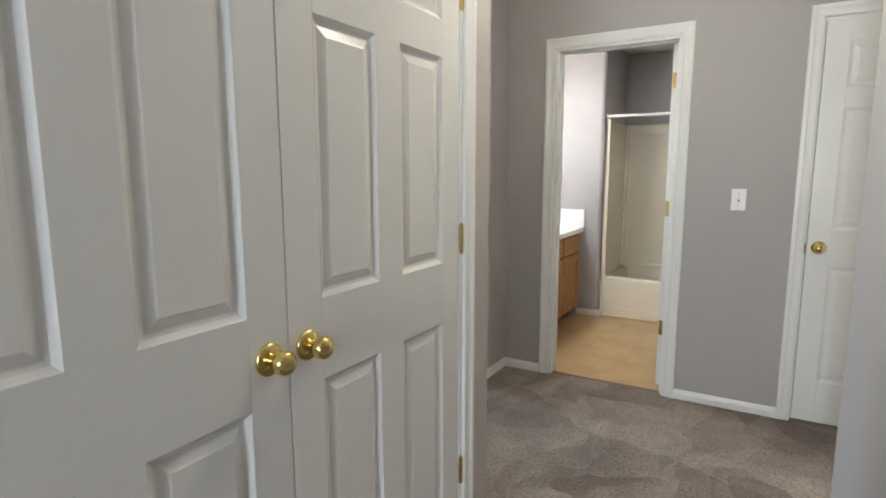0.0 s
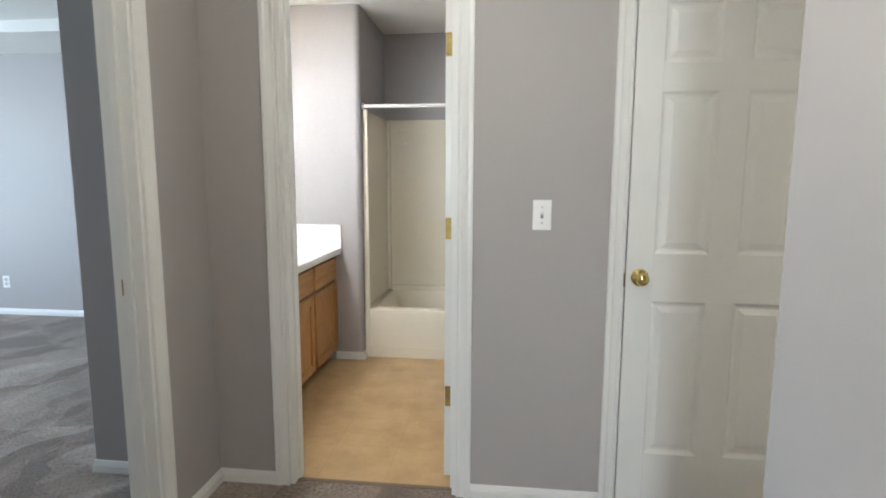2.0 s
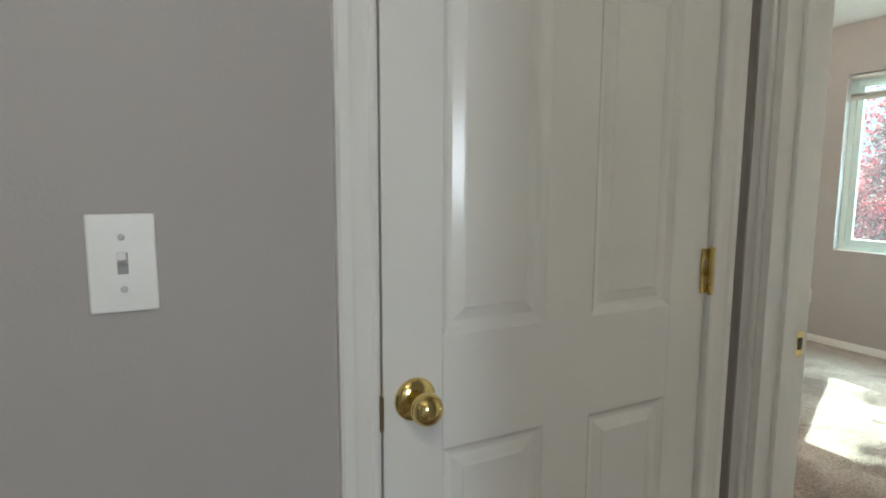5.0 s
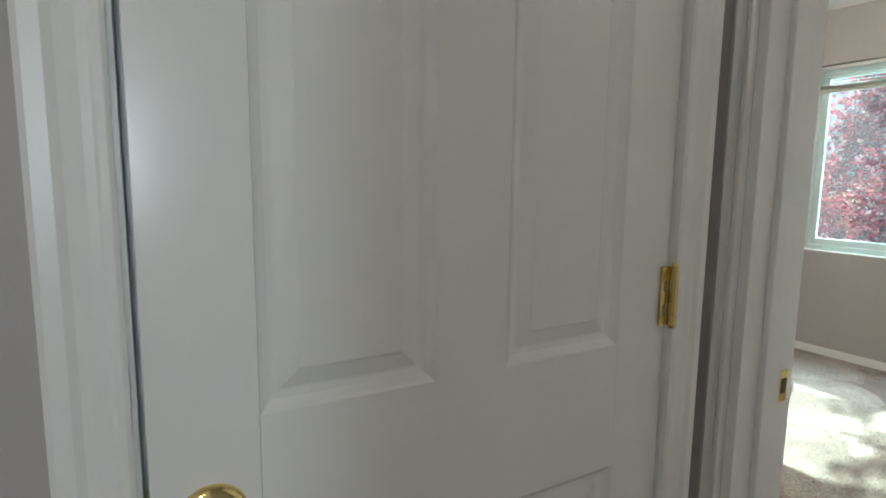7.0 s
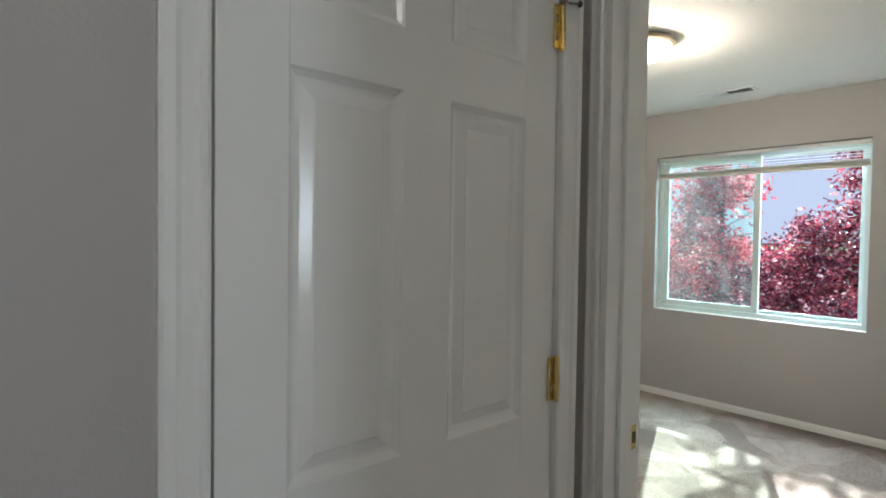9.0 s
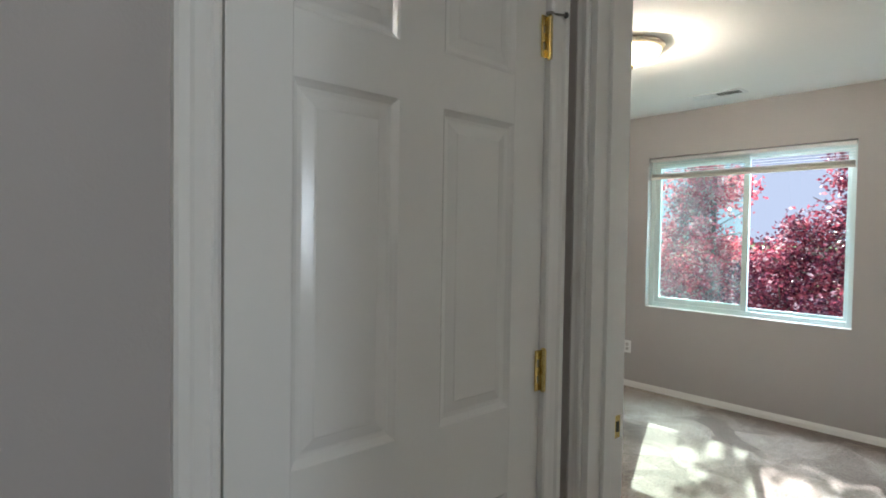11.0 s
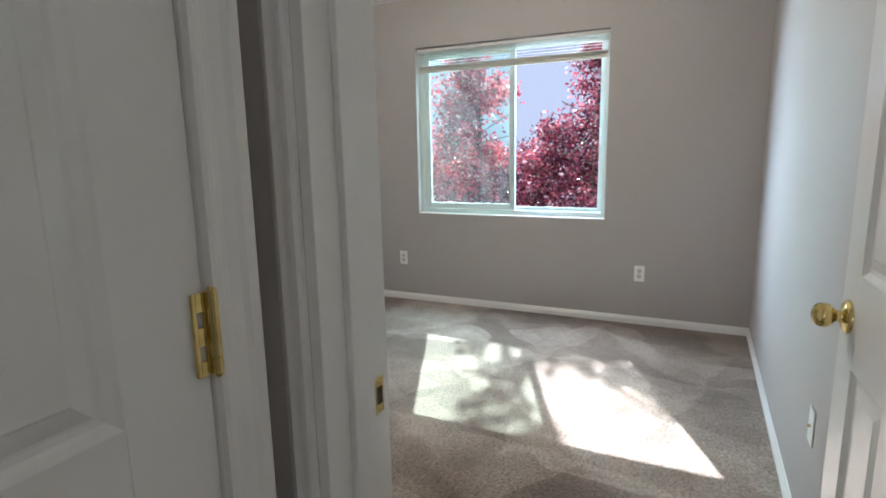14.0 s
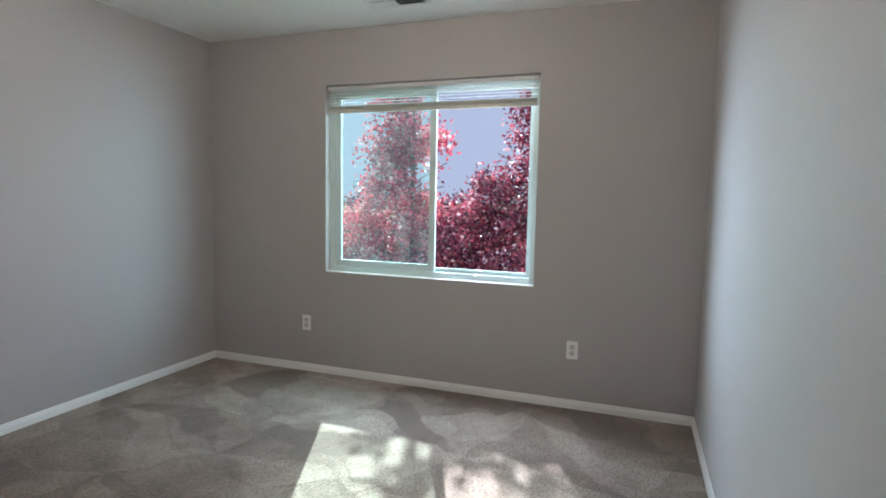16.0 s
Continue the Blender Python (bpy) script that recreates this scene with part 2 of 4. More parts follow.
def screen_material():
    mat = bpy.data.materials.new("insect_screen_mesh")
    mat.use_nodes = True
    tree = mat.node_tree
    out = tree.nodes["Material Output"]
    tree.nodes.remove(tree.nodes["Principled BSDF"])
    clear, grey, mix = (tree.nodes.new("ShaderNodeBsdfTransparent"), tree.nodes.new("ShaderNodeBsdfTranslucent"), tree.nodes.new("ShaderNodeMixShader"))
    grey.inputs["Color"].default_value = (0.62, 0.72, 0.72, 1)
    clear.inputs["Color"].default_value = (0.87, 0.98, 0.93, 1)
    mix.inputs["Fac"].default_value = 0.02
    tree.links.new(clear.outputs[0], mix.inputs[1])
    tree.links.new(grey.outputs[0], mix.inputs[2])
    tree.links.new(mix.outputs[0], out.inputs["Surface"])
    return mat


SCREEN = screen_material()


def glow_material(name, colour, strength):
    mat, tree, bsdf = nodes_of(name, 0.3, 0, (0.9, 0.85, 0.75))
    bsdf.inputs["Emission Color"].default_value = (*colour, 1)
    bsdf.inputs["Emission Strength"].default_value = strength
    return mat


DOME = glow_material("lit_alabaster_glass", (1.0, 0.74, 0.40), 1.6)
BULB = glow_material("frosted_bulb_glass", (1.0, 0.86, 0.68), 6.0)


def blind_material():
    mat, tree, bsdf = nodes_of("white_pvc_blind_slat", 0.4, 0, (0.80, 0.79, 0.77))
    out = tree.nodes["Material Output"]
    thin, mix = tree.nodes.new("ShaderNodeBsdfTranslucent"), tree.nodes.new("ShaderNodeMixShader")
    thin.inputs["Color"].default_value = (0.85, 0.84, 0.82, 1)
    mix.inputs["Fac"].default_value = 0.28
    tree.links.new(bsdf.outputs[0], mix.inputs[1])
    tree.links.new(thin.outputs[0], mix.inputs[2])
    tree.links.new(mix.outputs[0], out.inputs["Surface"])
    return mat


BLIND = blind_material()
RAIL = paint("cream_blind_rail", (0.52, 0.49, 0.44), 0.5, 0.02, 0.02)
MIRROR = nodes_of("silvered_mirror", 0.02, 1.0, (0.9, 0.9, 0.9))[0]


def leaf_material(name, tones):
    mat, tree, bsdf = nodes_of(name, 0.22)
    geo = tree.nodes.new("ShaderNodeNewGeometry")
    r = ramp_node(tree, geo.outputs["Random Per Island"], tones)
    n = noise_node(tree, 2.2, 3)
    f = ramp_node(tree, n.outputs["Fac"], [(0.35, (0.55, 0.55, 0.6)), (0.65, (1.1, 1.0, 1.0))])
    c = mixed(tree, 1.0, r.outputs["Color"], f.outputs["Color"], "MULTIPLY")
    tree.links.new(c, bsdf.inputs["Base Color"])
    out = tree.nodes["Material Output"]
    thin, mix = tree.nodes.new("ShaderNodeBsdfTranslucent"), tree.nodes.new("ShaderNodeMixShader")
    tree.links.new(c, thin.inputs["Color"])
    mix.inputs["Fac"].default_value = 0.45
    tree.links.new(bsdf.outputs[0], mix.inputs[1])
    tree.links.new(thin.outputs[0], mix.inputs[2])
    tree.links.new(mix.outputs[0], out.inputs["Surface"])
    return mat


# The palest tone in each ramp paints in glints on glossy leaves.
LEAF_RED = leaf_material("red_maple_leaves", [(0.0, (0.24, 0.03, 0.05)), (0.35, (0.62, 0.07, 0.11)), (0.7, (0.84, 0.20, 0.24)), (1.0, (0.86, 0.58, 0.52))])
LEAF_DARK = leaf_material("purple_plum_leaves", [(0.0, (0.07, 0.02, 0.04)), (0.45, (0.19, 0.038, 0.060)), (0.8, (0.46, 0.09, 0.12)), (1.0, (0.60, 0.42, 0.42))])
BARK = paint("grey_brown_bark", (0.13, 0.10, 0.085), 0.9, 0.8, 0.3, 40.0, 0.2)
GRASS = paint("dry_lawn", (0.10, 0.12, 0.045), 0.95, 0.8, 0.35, 30.0, 0.1)
# Hillside emits pale lavender in place of sunlit haze.
HILL = glow_material("far_hillside_haze_glow", (0.82, 0.82, 0.98), 0.165)
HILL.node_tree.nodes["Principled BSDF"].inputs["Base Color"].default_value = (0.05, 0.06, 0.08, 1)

# ---- building blocks ----
H, T = 2.44, 0.114


def box(bm, x0, x1, y0, y1, z0, z1, bevel=0.0, m=None):
    made = bmesh.ops.create_cube(bm, size=1.0)["verts"]
    for v in made:
        v.co = Vector(((x0 + x1) / 2 + v.co.x * (x1 - x0), (y0 + y1) / 2 + v.co.y * (y1 - y0), (z0 + z1) / 2 + v.co.z * (z1 - z0)))
    if bevel > 0:
        edges = list({e for v in made for e in v.link_edges})
        got = bmesh.ops.bevel(bm, geom=edges, offset=bevel, segments=2, affect="EDGES", profile=0.5)
        made = list({v for f in got["faces"] for v in f.verts} | {v for v in made if v.is_valid})
    if m is not None:
        bmesh.ops.transform(bm, matrix=m, verts=made)
    return made


def lathe(bm, profile, steps=24, m=None):
    """Turns a profile of (radius, height) round z."""
    rings, made = [], []
    for r, z in profile:
        ring = [bm.verts.new((r * math.cos(2 * math.pi * i / steps), r * math.sin(2 * math.pi * i / steps), z)) for i in range(steps)]
        rings.append(ring)
        made += ring
    for a, b in zip(rings, rings[1:]):
        for i in range(steps):
            bm.faces.new((a[i], a[(i + 1) % steps], b[(i + 1) % steps], b[i]))
    bm.faces.new(list(reversed(rings[0])))
    bm.faces.new(rings[-1])
    if m is not None:
        bmesh.ops.transform(bm, matrix=m, verts=made)


def rod(bm, a, b, r, sides=6):
    a, b = Vector(a), Vector(b)
    q = (b - a).to_track_quat("Z", "Y").to_matrix().to_4x4()
    lathe(bm, [(r, 0.0), (r, (b - a).length)], sides, Matrix.Translation(a) @ q)


def mesh_of(name, bm, material, smooth=False):
    bmesh.ops.recalc_face_normals(bm, faces=bm.faces)
    data = bpy.data.meshes.new(name)
    bm.to_mesh(data)
    bm.free()
    data.materials.append(material)
    if smooth:
        data.polygons.foreach_set("use_smooth", [True] * len(data.polygons))
        data.set_sharp_from_angle(angle=radians(38))
    return data


def part(name, bm, material, parent, label="", smooth=False, m=None):
    ob = new(name, mesh_of(name, bm, material, smooth))
    ob.parent = parent
    if m is not None:
        ob.matrix_basis = m
    return tagged(ob, label)


def solo(name, bm, material, label="", category="", kind="", smooth=False, m=None, group=""):
    ob = new(name, mesh_of(name, bm, material, smooth))
    if m is not None:
        ob.matrix_basis = m
    return tagged(ob, label, category, group, kind)


def thing(name, m, label, category, group="", kind=""):
    ob = new(name)
    ob.empty_display_size = 0.1
    ob.matrix_basis = m
    return tagged(ob, label, category, group, kind)


def shared(name, data, parent, m, label=""):
    ob = new(name, data)
    ob.parent = parent
    ob.matrix_basis = m
    return tagged(ob, label)


# ---- walls, floors and ceilings ----


def wall_x(name, x0, x1, y0, y1, holes=(), label="greige painted plaster wall", z0=0.0, z1=H, material=None):
    """A wall body that runs along x; holes are (x from, x to, z from, z to)."""
    bm = bmesh.new()
    at = x0
    for a, b, lo, hi in sorted(holes):
        if a > at:
            box(bm, at, a, y0, y1, z0, z1)
        if lo > z0:
            box(bm, a, b, y0, y1, z0, lo)
        box(bm, a, b, y0, y1, hi, z1)
        at = b
    if x1 > at:
        box(bm, at, x1, y0, y1, z0, z1)
    return solo(name, bm, material or WALL, label, "wall", "structure")


def wall_y(name, x0, x1, y0, y1, holes=(), label="greige painted plaster wall", z0=0.0, z1=H, material=None):
    bm = bmesh.new()
    at = y0
    for a, b, lo, hi in sorted(holes):
        if a > at:
            box(bm, x0, x1, at, a, z0, z1)
        if lo > z0:
            box(bm, x0, x1, a, b, z0, lo)
        box(bm, x0, x1, a, b, hi, z1)
        at = b
    if y1 > at:
        box(bm, x0, x1, at, y1, z0, z1)
    return solo(name, bm, material or WALL, label, "wall", "structure")


DH = 2.035
HALL_L, HALL_R, NORTH, EAST = -0.357, 0.737, 4.178, 1.463
TE = 0.152
ALC_Y, ALC_X = 2.577, -0.998
NOOK_S, BED_S, BED_N, BED_E = 3.227, 3.373, 6.863, 4.972
BATH_O = (-0.689, 0.014)
CLO_O = (0.629, 1.357)
BED_O = (3.412, 4.151)
LEFT_O = (2.96, 3.787)
DBL_O = (0.929, 2.388)
BATH_W, BATH_N, BATH_E, VZ = -1.47, 6.62, 5.82, -0.018
CLO_W, CLO_E, CLO_N = 0.50, 1.50, 4.895
WIN = (4.338, 5.845, 0.752, 2.068)

wall_y("wall_hall_west", HALL_L - T, HALL_L, -3.0, ALC_Y, [(DBL_O[0], DBL_O[1], 0, DH)])
wall_x("wall_alcove_south", ALC_X, HALL_L - T, ALC_Y - T, ALC_Y)
wall_y("wall_alcove_west", ALC_X - T, ALC_X, 0.6, NORTH, [(LEFT_O[0], LEFT_O[1], 0, DH)])
wall_x("wall_north", -1.58, 1.3995, NORTH, NORTH + T, [(*BATH_O, 0, DH), (*CLO_O, 0, DH)])
# Deep slot added between the casings so the wall strip falls into shade.
wall_x("wall_corner_return", 1.446, CLO_E, NORTH, NORTH + T)
wall_x("wall_corner_shade_slot", 1.3995, 1.446, NORTH + 0.078, NORTH + T)
wall_y("wall_bedroom_west", CLO_E, EAST + TE, NORTH, BED_N)
wall_y("wall_hall_east_end", EAST, EAST + TE, NOOK_S, NORTH, [(*BED_O, 0, DH)])
wall_x("wall_bedroom_south", EAST + TE, BED_E, BED_S - T, BED_S)
wall_x("wall_nook_south", HALL_R + T, EAST + TE, NOOK_S - T, NOOK_S)
wall_y("wall_hall_east", HALL_R, HALL_R + T, -3.0, NOOK_S)
wall_x("wall_bedroom_north", CLO_E, BED_E, BED_N, BED_N + T)
wall_y("wall_bedroom_east", BED_E, BED_E + 0.15, BED_S - T, BED_N + T, [WIN])
wall_x("wall_hall_south", HALL_L - T, HALL_R + T, -3.114, -3.0, [(-0.25, 0.62, 0.85, 2.1)])
wall_y("wall_bath_west", BATH_W - 0.11, BATH_W, NORTH + T, BATH_N + T)
wall_x("wall_bath_north", BATH_W, 0.83, BATH_N, BATH_N + T)
bm = bmesh.new()
nose = [(-0.838 + 0.038 * math.sin(radians(a)), BATH_E + 0.038 - 0.038 * math.cos(radians(a))) for a in range(0, 91, 15)]
ring = [bm.verts.new((x, y, -0.06)) for x, y in [(BATH_W, BATH_E)] + nose + [(-0.80, BATH_N), (BATH_W, BATH_N)]]
made = bmesh.ops.extrude_face_region(bm, geom=[bm.faces.new(ring)])["geom"]
bmesh.ops.translate(bm, vec=(0, 0, H + 0.06), verts=[v for v in made if isinstance(v, bmesh.types.BMVert)])
solo("wall_bath_end", bm, WALL, "greige wall with a rounded corner beside the tub", "wall", "structure", True)
wall_y("wall_bath_east", 0.715, 0.83, CLO_N + T, BATH_N)
wall_x("wall_closet_back", CLO_W - T, CLO_E, CLO_N, CLO_N + T)
wall_y("wall_closet_west", CLO_W - T, CLO_W, NORTH + T, CLO_N)
wall_x("wall_left_room_north", -6.0, -1.58, 6.62, 6.62 + T)
wall_y("wall_left_room_west", -6.114, -6.0, 0.6, 6.73, [(3.6, 5.2, 0.8, 2.1)])
wall_x("wall_left_room_south", -6.0, ALC_X, 0.486, 0.6)
wall_x("wall_coat_closet_end", ALC_X, HALL_L - T, 0.6, 0.7)

bm = bmesh.new()
box(bm, EAST + TE, BED_E, BED_S, BED_N, -0.03, 0.0)
box(bm, EAST, EAST + TE, BED_O[0], BED_O[1], -0.03, 0.0)
box(bm, HALL_L, HALL_R, -3.0, NOOK_S, -0.03, 0.0)
box(bm, HALL_L, EAST, NOOK_S, NORTH, -0.03, 0.0)
box(bm, -6.0, HALL_L, 0.6, NORTH, -0.03, 0.0)
box(bm, -6.0, -1.58, NORTH, 6.62, -0.03, 0.0)
box(bm, CLO_O[0], CLO_O[1], NORTH, NORTH + T, -0.03, 0.0)
box(bm, BATH_O[0], BATH_O[1], NORTH, NORTH + 0.031, -0.03, 0.0)
box(bm, CLO_W, CLO_E, NORTH + T, CLO_N, -0.03, 0.0)
solo("floor", bm, CARPET, "taupe cut-pile carpet with vacuum marks", "carpet", "structure")
bm = bmesh.new()
box(bm, BATH_W, 0.715, NORTH + T, BATH_N, -0.06, VZ)
box(bm, BATH_O[0], BATH_O[1], NORTH + 0.04, NORTH + T, -0.06, VZ)
solo("floor_bathroom", bm, VFLOOR, "tan sheet vinyl floor with faint tile pattern", "vinyl floor", "structure")
bm = bmesh.new()
box(bm, BATH_O[0] + 0.02, BATH_O[1] - 0.02, NORTH + 0.030, NORTH + 0.052, VZ, 0.004, 0.002)
solo("threshold_strip", bm, nodes_of("worn_brown_edge_strip", 0.5, 0.0, (0.16, 0.11, 0.07))[0], "thin brown edge strip between carpet and vinyl", "threshold", "structure")
bm = bmesh.new()
box(bm, -6.12, 5.12, -3.12, 7.0, H, H + 0.12)
solo("ceiling", bm, CEIL, "white lightly textured ceiling", "ceiling", "structure")

bm = bmesh.new()
box(bm, -6.0, -1.58, 5.95, 6.62, 2.355, H)
solo("ceiling_soffit", bm, CEIL, "low white soffit along the ceiling edge", "soffit", "structure")

# ---- trim ----
CASING = [(0.0, 0.0), (0.0, 0.009), (0.004, 0.012), (0.010, 0.0125), (0.013, 0.010), (0.020, 0.0105), (0.034, 0.0135), (0.041, 0.0175), (0.054, 0.0175), (0.059, 0.014), (0.059, 0.0)]
CW = 0.059
FACE = {"-y": 0, "+x": 90, "+y": 180, "-x": -90}


def facing(way, x, y, z=0.0):
    """The pose of a flat thing whose front looks that way."""
    return pose(x, y, z, 0, 0, FACE[way])


def casing(name, width, height, m, label="white colonial door casing", cut=CW):
    """Moulded casing round an opening whose lower left corner is the origin; the front looks along -y."""
    bm = bmesh.new()
    rows = []
    for u, v in CASING:
        rows.append([bm.verts.new(c) for c in ((-min(u, cut), -v, 0), (-min(u, cut), -v, height + u), (width + u, -v, height + u), (width + u, -v, 0))])
    for a, b in zip(rows, rows[1:]):
        for i in range(3):
            bm.faces.new((a[i], a[i + 1], b[i + 1], b[i]))
    for i in (0, 3):
        bm.faces.new([r[i] for r in rows])
    return solo(name, bm, TRIM, label, "door casing", "structure", False, m)


def lining(name, width, height, depth, m, stop_at):
    """The jamb boards of an opening and the stop bead; depth runs along +y from the wall's face."""
    jamb = thing(name, m, "white painted door jamb with stop", "door jamb", kind="structure")
    for side, (a, b) in (("jamb_side", (0.0, 0.017)), ("jamb_side", (width - 0.017, width))):
        bm = bmesh.new()
        box(bm, a, b, 0.0, depth, 0, height, 0.0015)
        part(side, bm, TRIM, jamb)
    bm = bmesh.new()
    box(bm, 0.0, width, 0.0, depth, height - 0.0005, height + 0.0165, 0.0015)
    part("jamb_head", bm, TRIM, jamb)
    for a, b in ((0.017, 0.028), (width - 0.028, width - 0.017)):
        bm = bmesh.new()
        box(bm, a, b, stop_at, stop_at + 0.034, 0, height - 0.001, 0.002)
        part("stop", bm, TRIM, jamb)
    bm = bmesh.new()
    box(bm, 0.028, width - 0.028, stop_at, stop_at + 0.034, height - 0.012, height - 0.0006, 0.002)
    part("stop", bm, TRIM, jamb)
    return jamb


BASE = [(0.0, 0.0), (0.013, 0.0), (0.013, 0.032), (0.0105, 0.035), (0.0105, 0.039), (0.008, 0.043), (0.006, 0.051), (0.003, 0.055), (0.0, 0.055)]


def baseboard(a, b, left=0, right=0):
    """Base moulding along a wall's face from a to b, with the room on the right hand; left and right mitre the ends (1 outer corner, -1 inner)."""
    a, b = Vector((*a, 0)), Vector((*b, 0))
    run = (b - a).normalized()
    out = Vector((run.y, -run.x, 0))
    bm = bmesh.new()
    rows = [[bm.verts.new(p + out * u + Vector((0, 0, v)) + run * (u * s)) for u, v in BASE] for p, s in ((a, -left), (b, right))]
    n = len(BASE)
    for i in range(n):
        bm.faces.new((rows[0][i], rows[0][(i + 1) % n], rows[1][(i + 1) % n], rows[1][i]))
    bm.faces.new(rows[0])
    bm.faces.new(list(reversed(rows[1])))
    return solo("baseboard", bm, TRIM, "low white moulded baseboard", "baseboard", "structure")


casing("trim_bath_door", BATH_O[1] - BATH_O[0], DH - 0.003, facing("-y", BATH_O[0], NORTH))
lining("door_frame_bath", BATH_O[1] - BATH_O[0], DH - 0.02, T, facing("-y", BATH_O[0], NORTH), 0.045)
casing("trim_closet_door", CLO_O[1] - CLO_O[0] - 0.029, DH - 0.003, facing("-y", CLO_O[0] + 0.012, NORTH))
lining("door_frame_closet", CLO_O[1] - CLO_O[0], DH - 0.02, T, facing("-y", CLO_O[0], NORTH), 0.0415)
casing("trim_bedroom_door", BED_O[1] - BED_O[0], DH - 0.003, facing("-x", EAST, BED_O[1]), cut=0.0285)
casing("trim_bedroom_door_inside", BED_O[1] - BED_O[0], DH - 0.003, facing("+x", EAST + TE, BED_O[0]))
lining("door_frame_bedroom", BED_O[1] - BED_O[0], DH - 0.02, TE, facing("-x", EAST, BED_O[1]), 0.050)
casing("trim_left_room_door", LEFT_O[1] - LEFT_O[0], DH - 0.003, facing("+x", ALC_X, LEFT_O[0]))
lining("door_frame_left_room", LEFT_O[1] - LEFT_O[0], DH - 0.02, T, facing("+x", ALC_X, LEFT_O[0]), 0.040)
casing("trim_coat_closet", DBL_O[1] - DBL_O[0], DH - 0.003, facing("+x", HALL_L, DBL_O[0]))
lining("door_frame_coat_closet", DBL_O[1] - DBL_O[0], DH - 0.02, T, facing("+x", HALL_L, DBL_O[0]), 0.040)
baseboard((ALC_X, NORTH), (BATH_O[0] - CW, NORTH), -1, 0)
baseboard((ALC_X, LEFT_O[1] + CW), (ALC_X, NORTH), 0, -1)
baseboard((ALC_X, ALC_Y), (ALC_X, LEFT_O[0] - CW), -1, 0)
baseboard((HALL_L, ALC_Y), (ALC_X, ALC_Y), 1, -1)
baseboard((HALL_L, DBL_O[1] + CW), (HALL_L, ALC_Y), 0, 1)
baseboard((HALL_L, -3.0), (HALL_L, DBL_O[0] - CW))
baseboard((BATH_O[1] + CW, NORTH), (CLO_O[0] + 0.012 - CW, NORTH))
baseboard((HALL_R, NOOK_S), (HALL_R, -3.0), 1, 0)
baseboard((EAST, NOOK_S), (HALL_R, NOOK_S), -1, 1)
baseboard((EAST, BED_O[0] - CW), (EAST, NOOK_S), 0, -1)
baseboard((BED_E, BED_S), (EAST + TE, BED_S), -1, 0)
baseboard((BED_E, BED_N), (BED_E, BED_S), -1, -1)
baseboard((EAST + TE, BED_N), (BED_E, BED_N), -1, -1)
baseboard((EAST + TE, BED_O[1] + CW), (EAST + TE, BED_N), 0, -1)
for piece in (baseboard((-1.0, BATH_E), (-0.80, BATH_E), 0, 1), baseboard((-0.80, BATH_E), (-0.80, 5.876), 1, 0)):
    piece.location.z = VZ
baseboard((-1.58, NORTH), (ALC_X - T, NORTH), 1, 0)
baseboard((-1.58, 6.62), (-1.58, NORTH), -1, 1)
baseboard((-6.0, 6.62), (-1.58, 6.62), -1, -1)

# ---- hardware ----
KNOB = [(0.0335, 0.0), (0.0335, 0.003), (0.0318, 0.0065), (0.0265, 0.0095), (0.0185, 0.0115), (0.0125, 0.0135), (0.0112, 0.021), (0.0130, 0.0245), (0.0185, 0.0280), (0.0228, 0.0335), (0.0246, 0.0405), (0.0242, 0.0475), (0.0212, 0.0545), (0.0150, 0.0595), (0.0075, 0.0618), (0.002, 0.0624)]


def knob_mesh():
    bm = bmesh.new()
    lathe(bm, KNOB, 28)
    return mesh_of("door_knob", bm, BRASS, True)


KNOB_DATA = knob_mesh()


def hinge_mesh():
    bm = bmesh.new()
    for k in range(5):
        lathe(bm, [(0.0064, k * 0.0178 + 0.0004), (0.0064, (k + 1) * 0.0178 - 0.0004)], 12)
    lathe(bm, [(0.0035, -0.004), (0.0058, -0.001), (0.0058, 0.0905), (0.0035, 0.0935)], 10)
    return mesh_of("hinge_barrel", bm, BRASS, True)


HINGE_DATA = hinge_mesh()


def face_plate_mesh():
    """The narrow wing of the hinge that shows beside its barrel, cut by two slots."""
    bm = bmesh.new()
    box(bm, -0.0220, -0.0170, 0.0030, 0.0070, 0.0, 0.089, 0.0008)
    box(bm, -0.0090, -0.003, 0.0030, 0.0070, 0.0, 0.089, 0.0008)
    for a, b in ((0.0, 0.016), (0.033, 0.052), (0.069, 0.089)):
        box(bm, -0.0171, -0.0089, 0.0032, 0.0068, a, b)
    return mesh_of("hinge_plate", bm, BRASS)


FACE_PLATE = face_plate_mesh()


def plate_mesh():
    bm = bmesh.new()
    box(bm, -0.014, 0.014, -0.0012, 0.0012, 0, 0.089, 0.0006)
    for z in (0.014, 0.045, 0.075):
        lathe(bm, [(0.0042, 0.0), (0.003, 0.001)], 10, pose(0.003, -0.0012, z, 90, 0, 0))
    return mesh_of("hinge_plate", bm, BRASS)


PLATE_DATA = plate_mesh()
STILE, MID = 0.098, 0.100
RAILS = [(0.215, 0.822), (1.004, 1.591), (1.690, 1.902)]


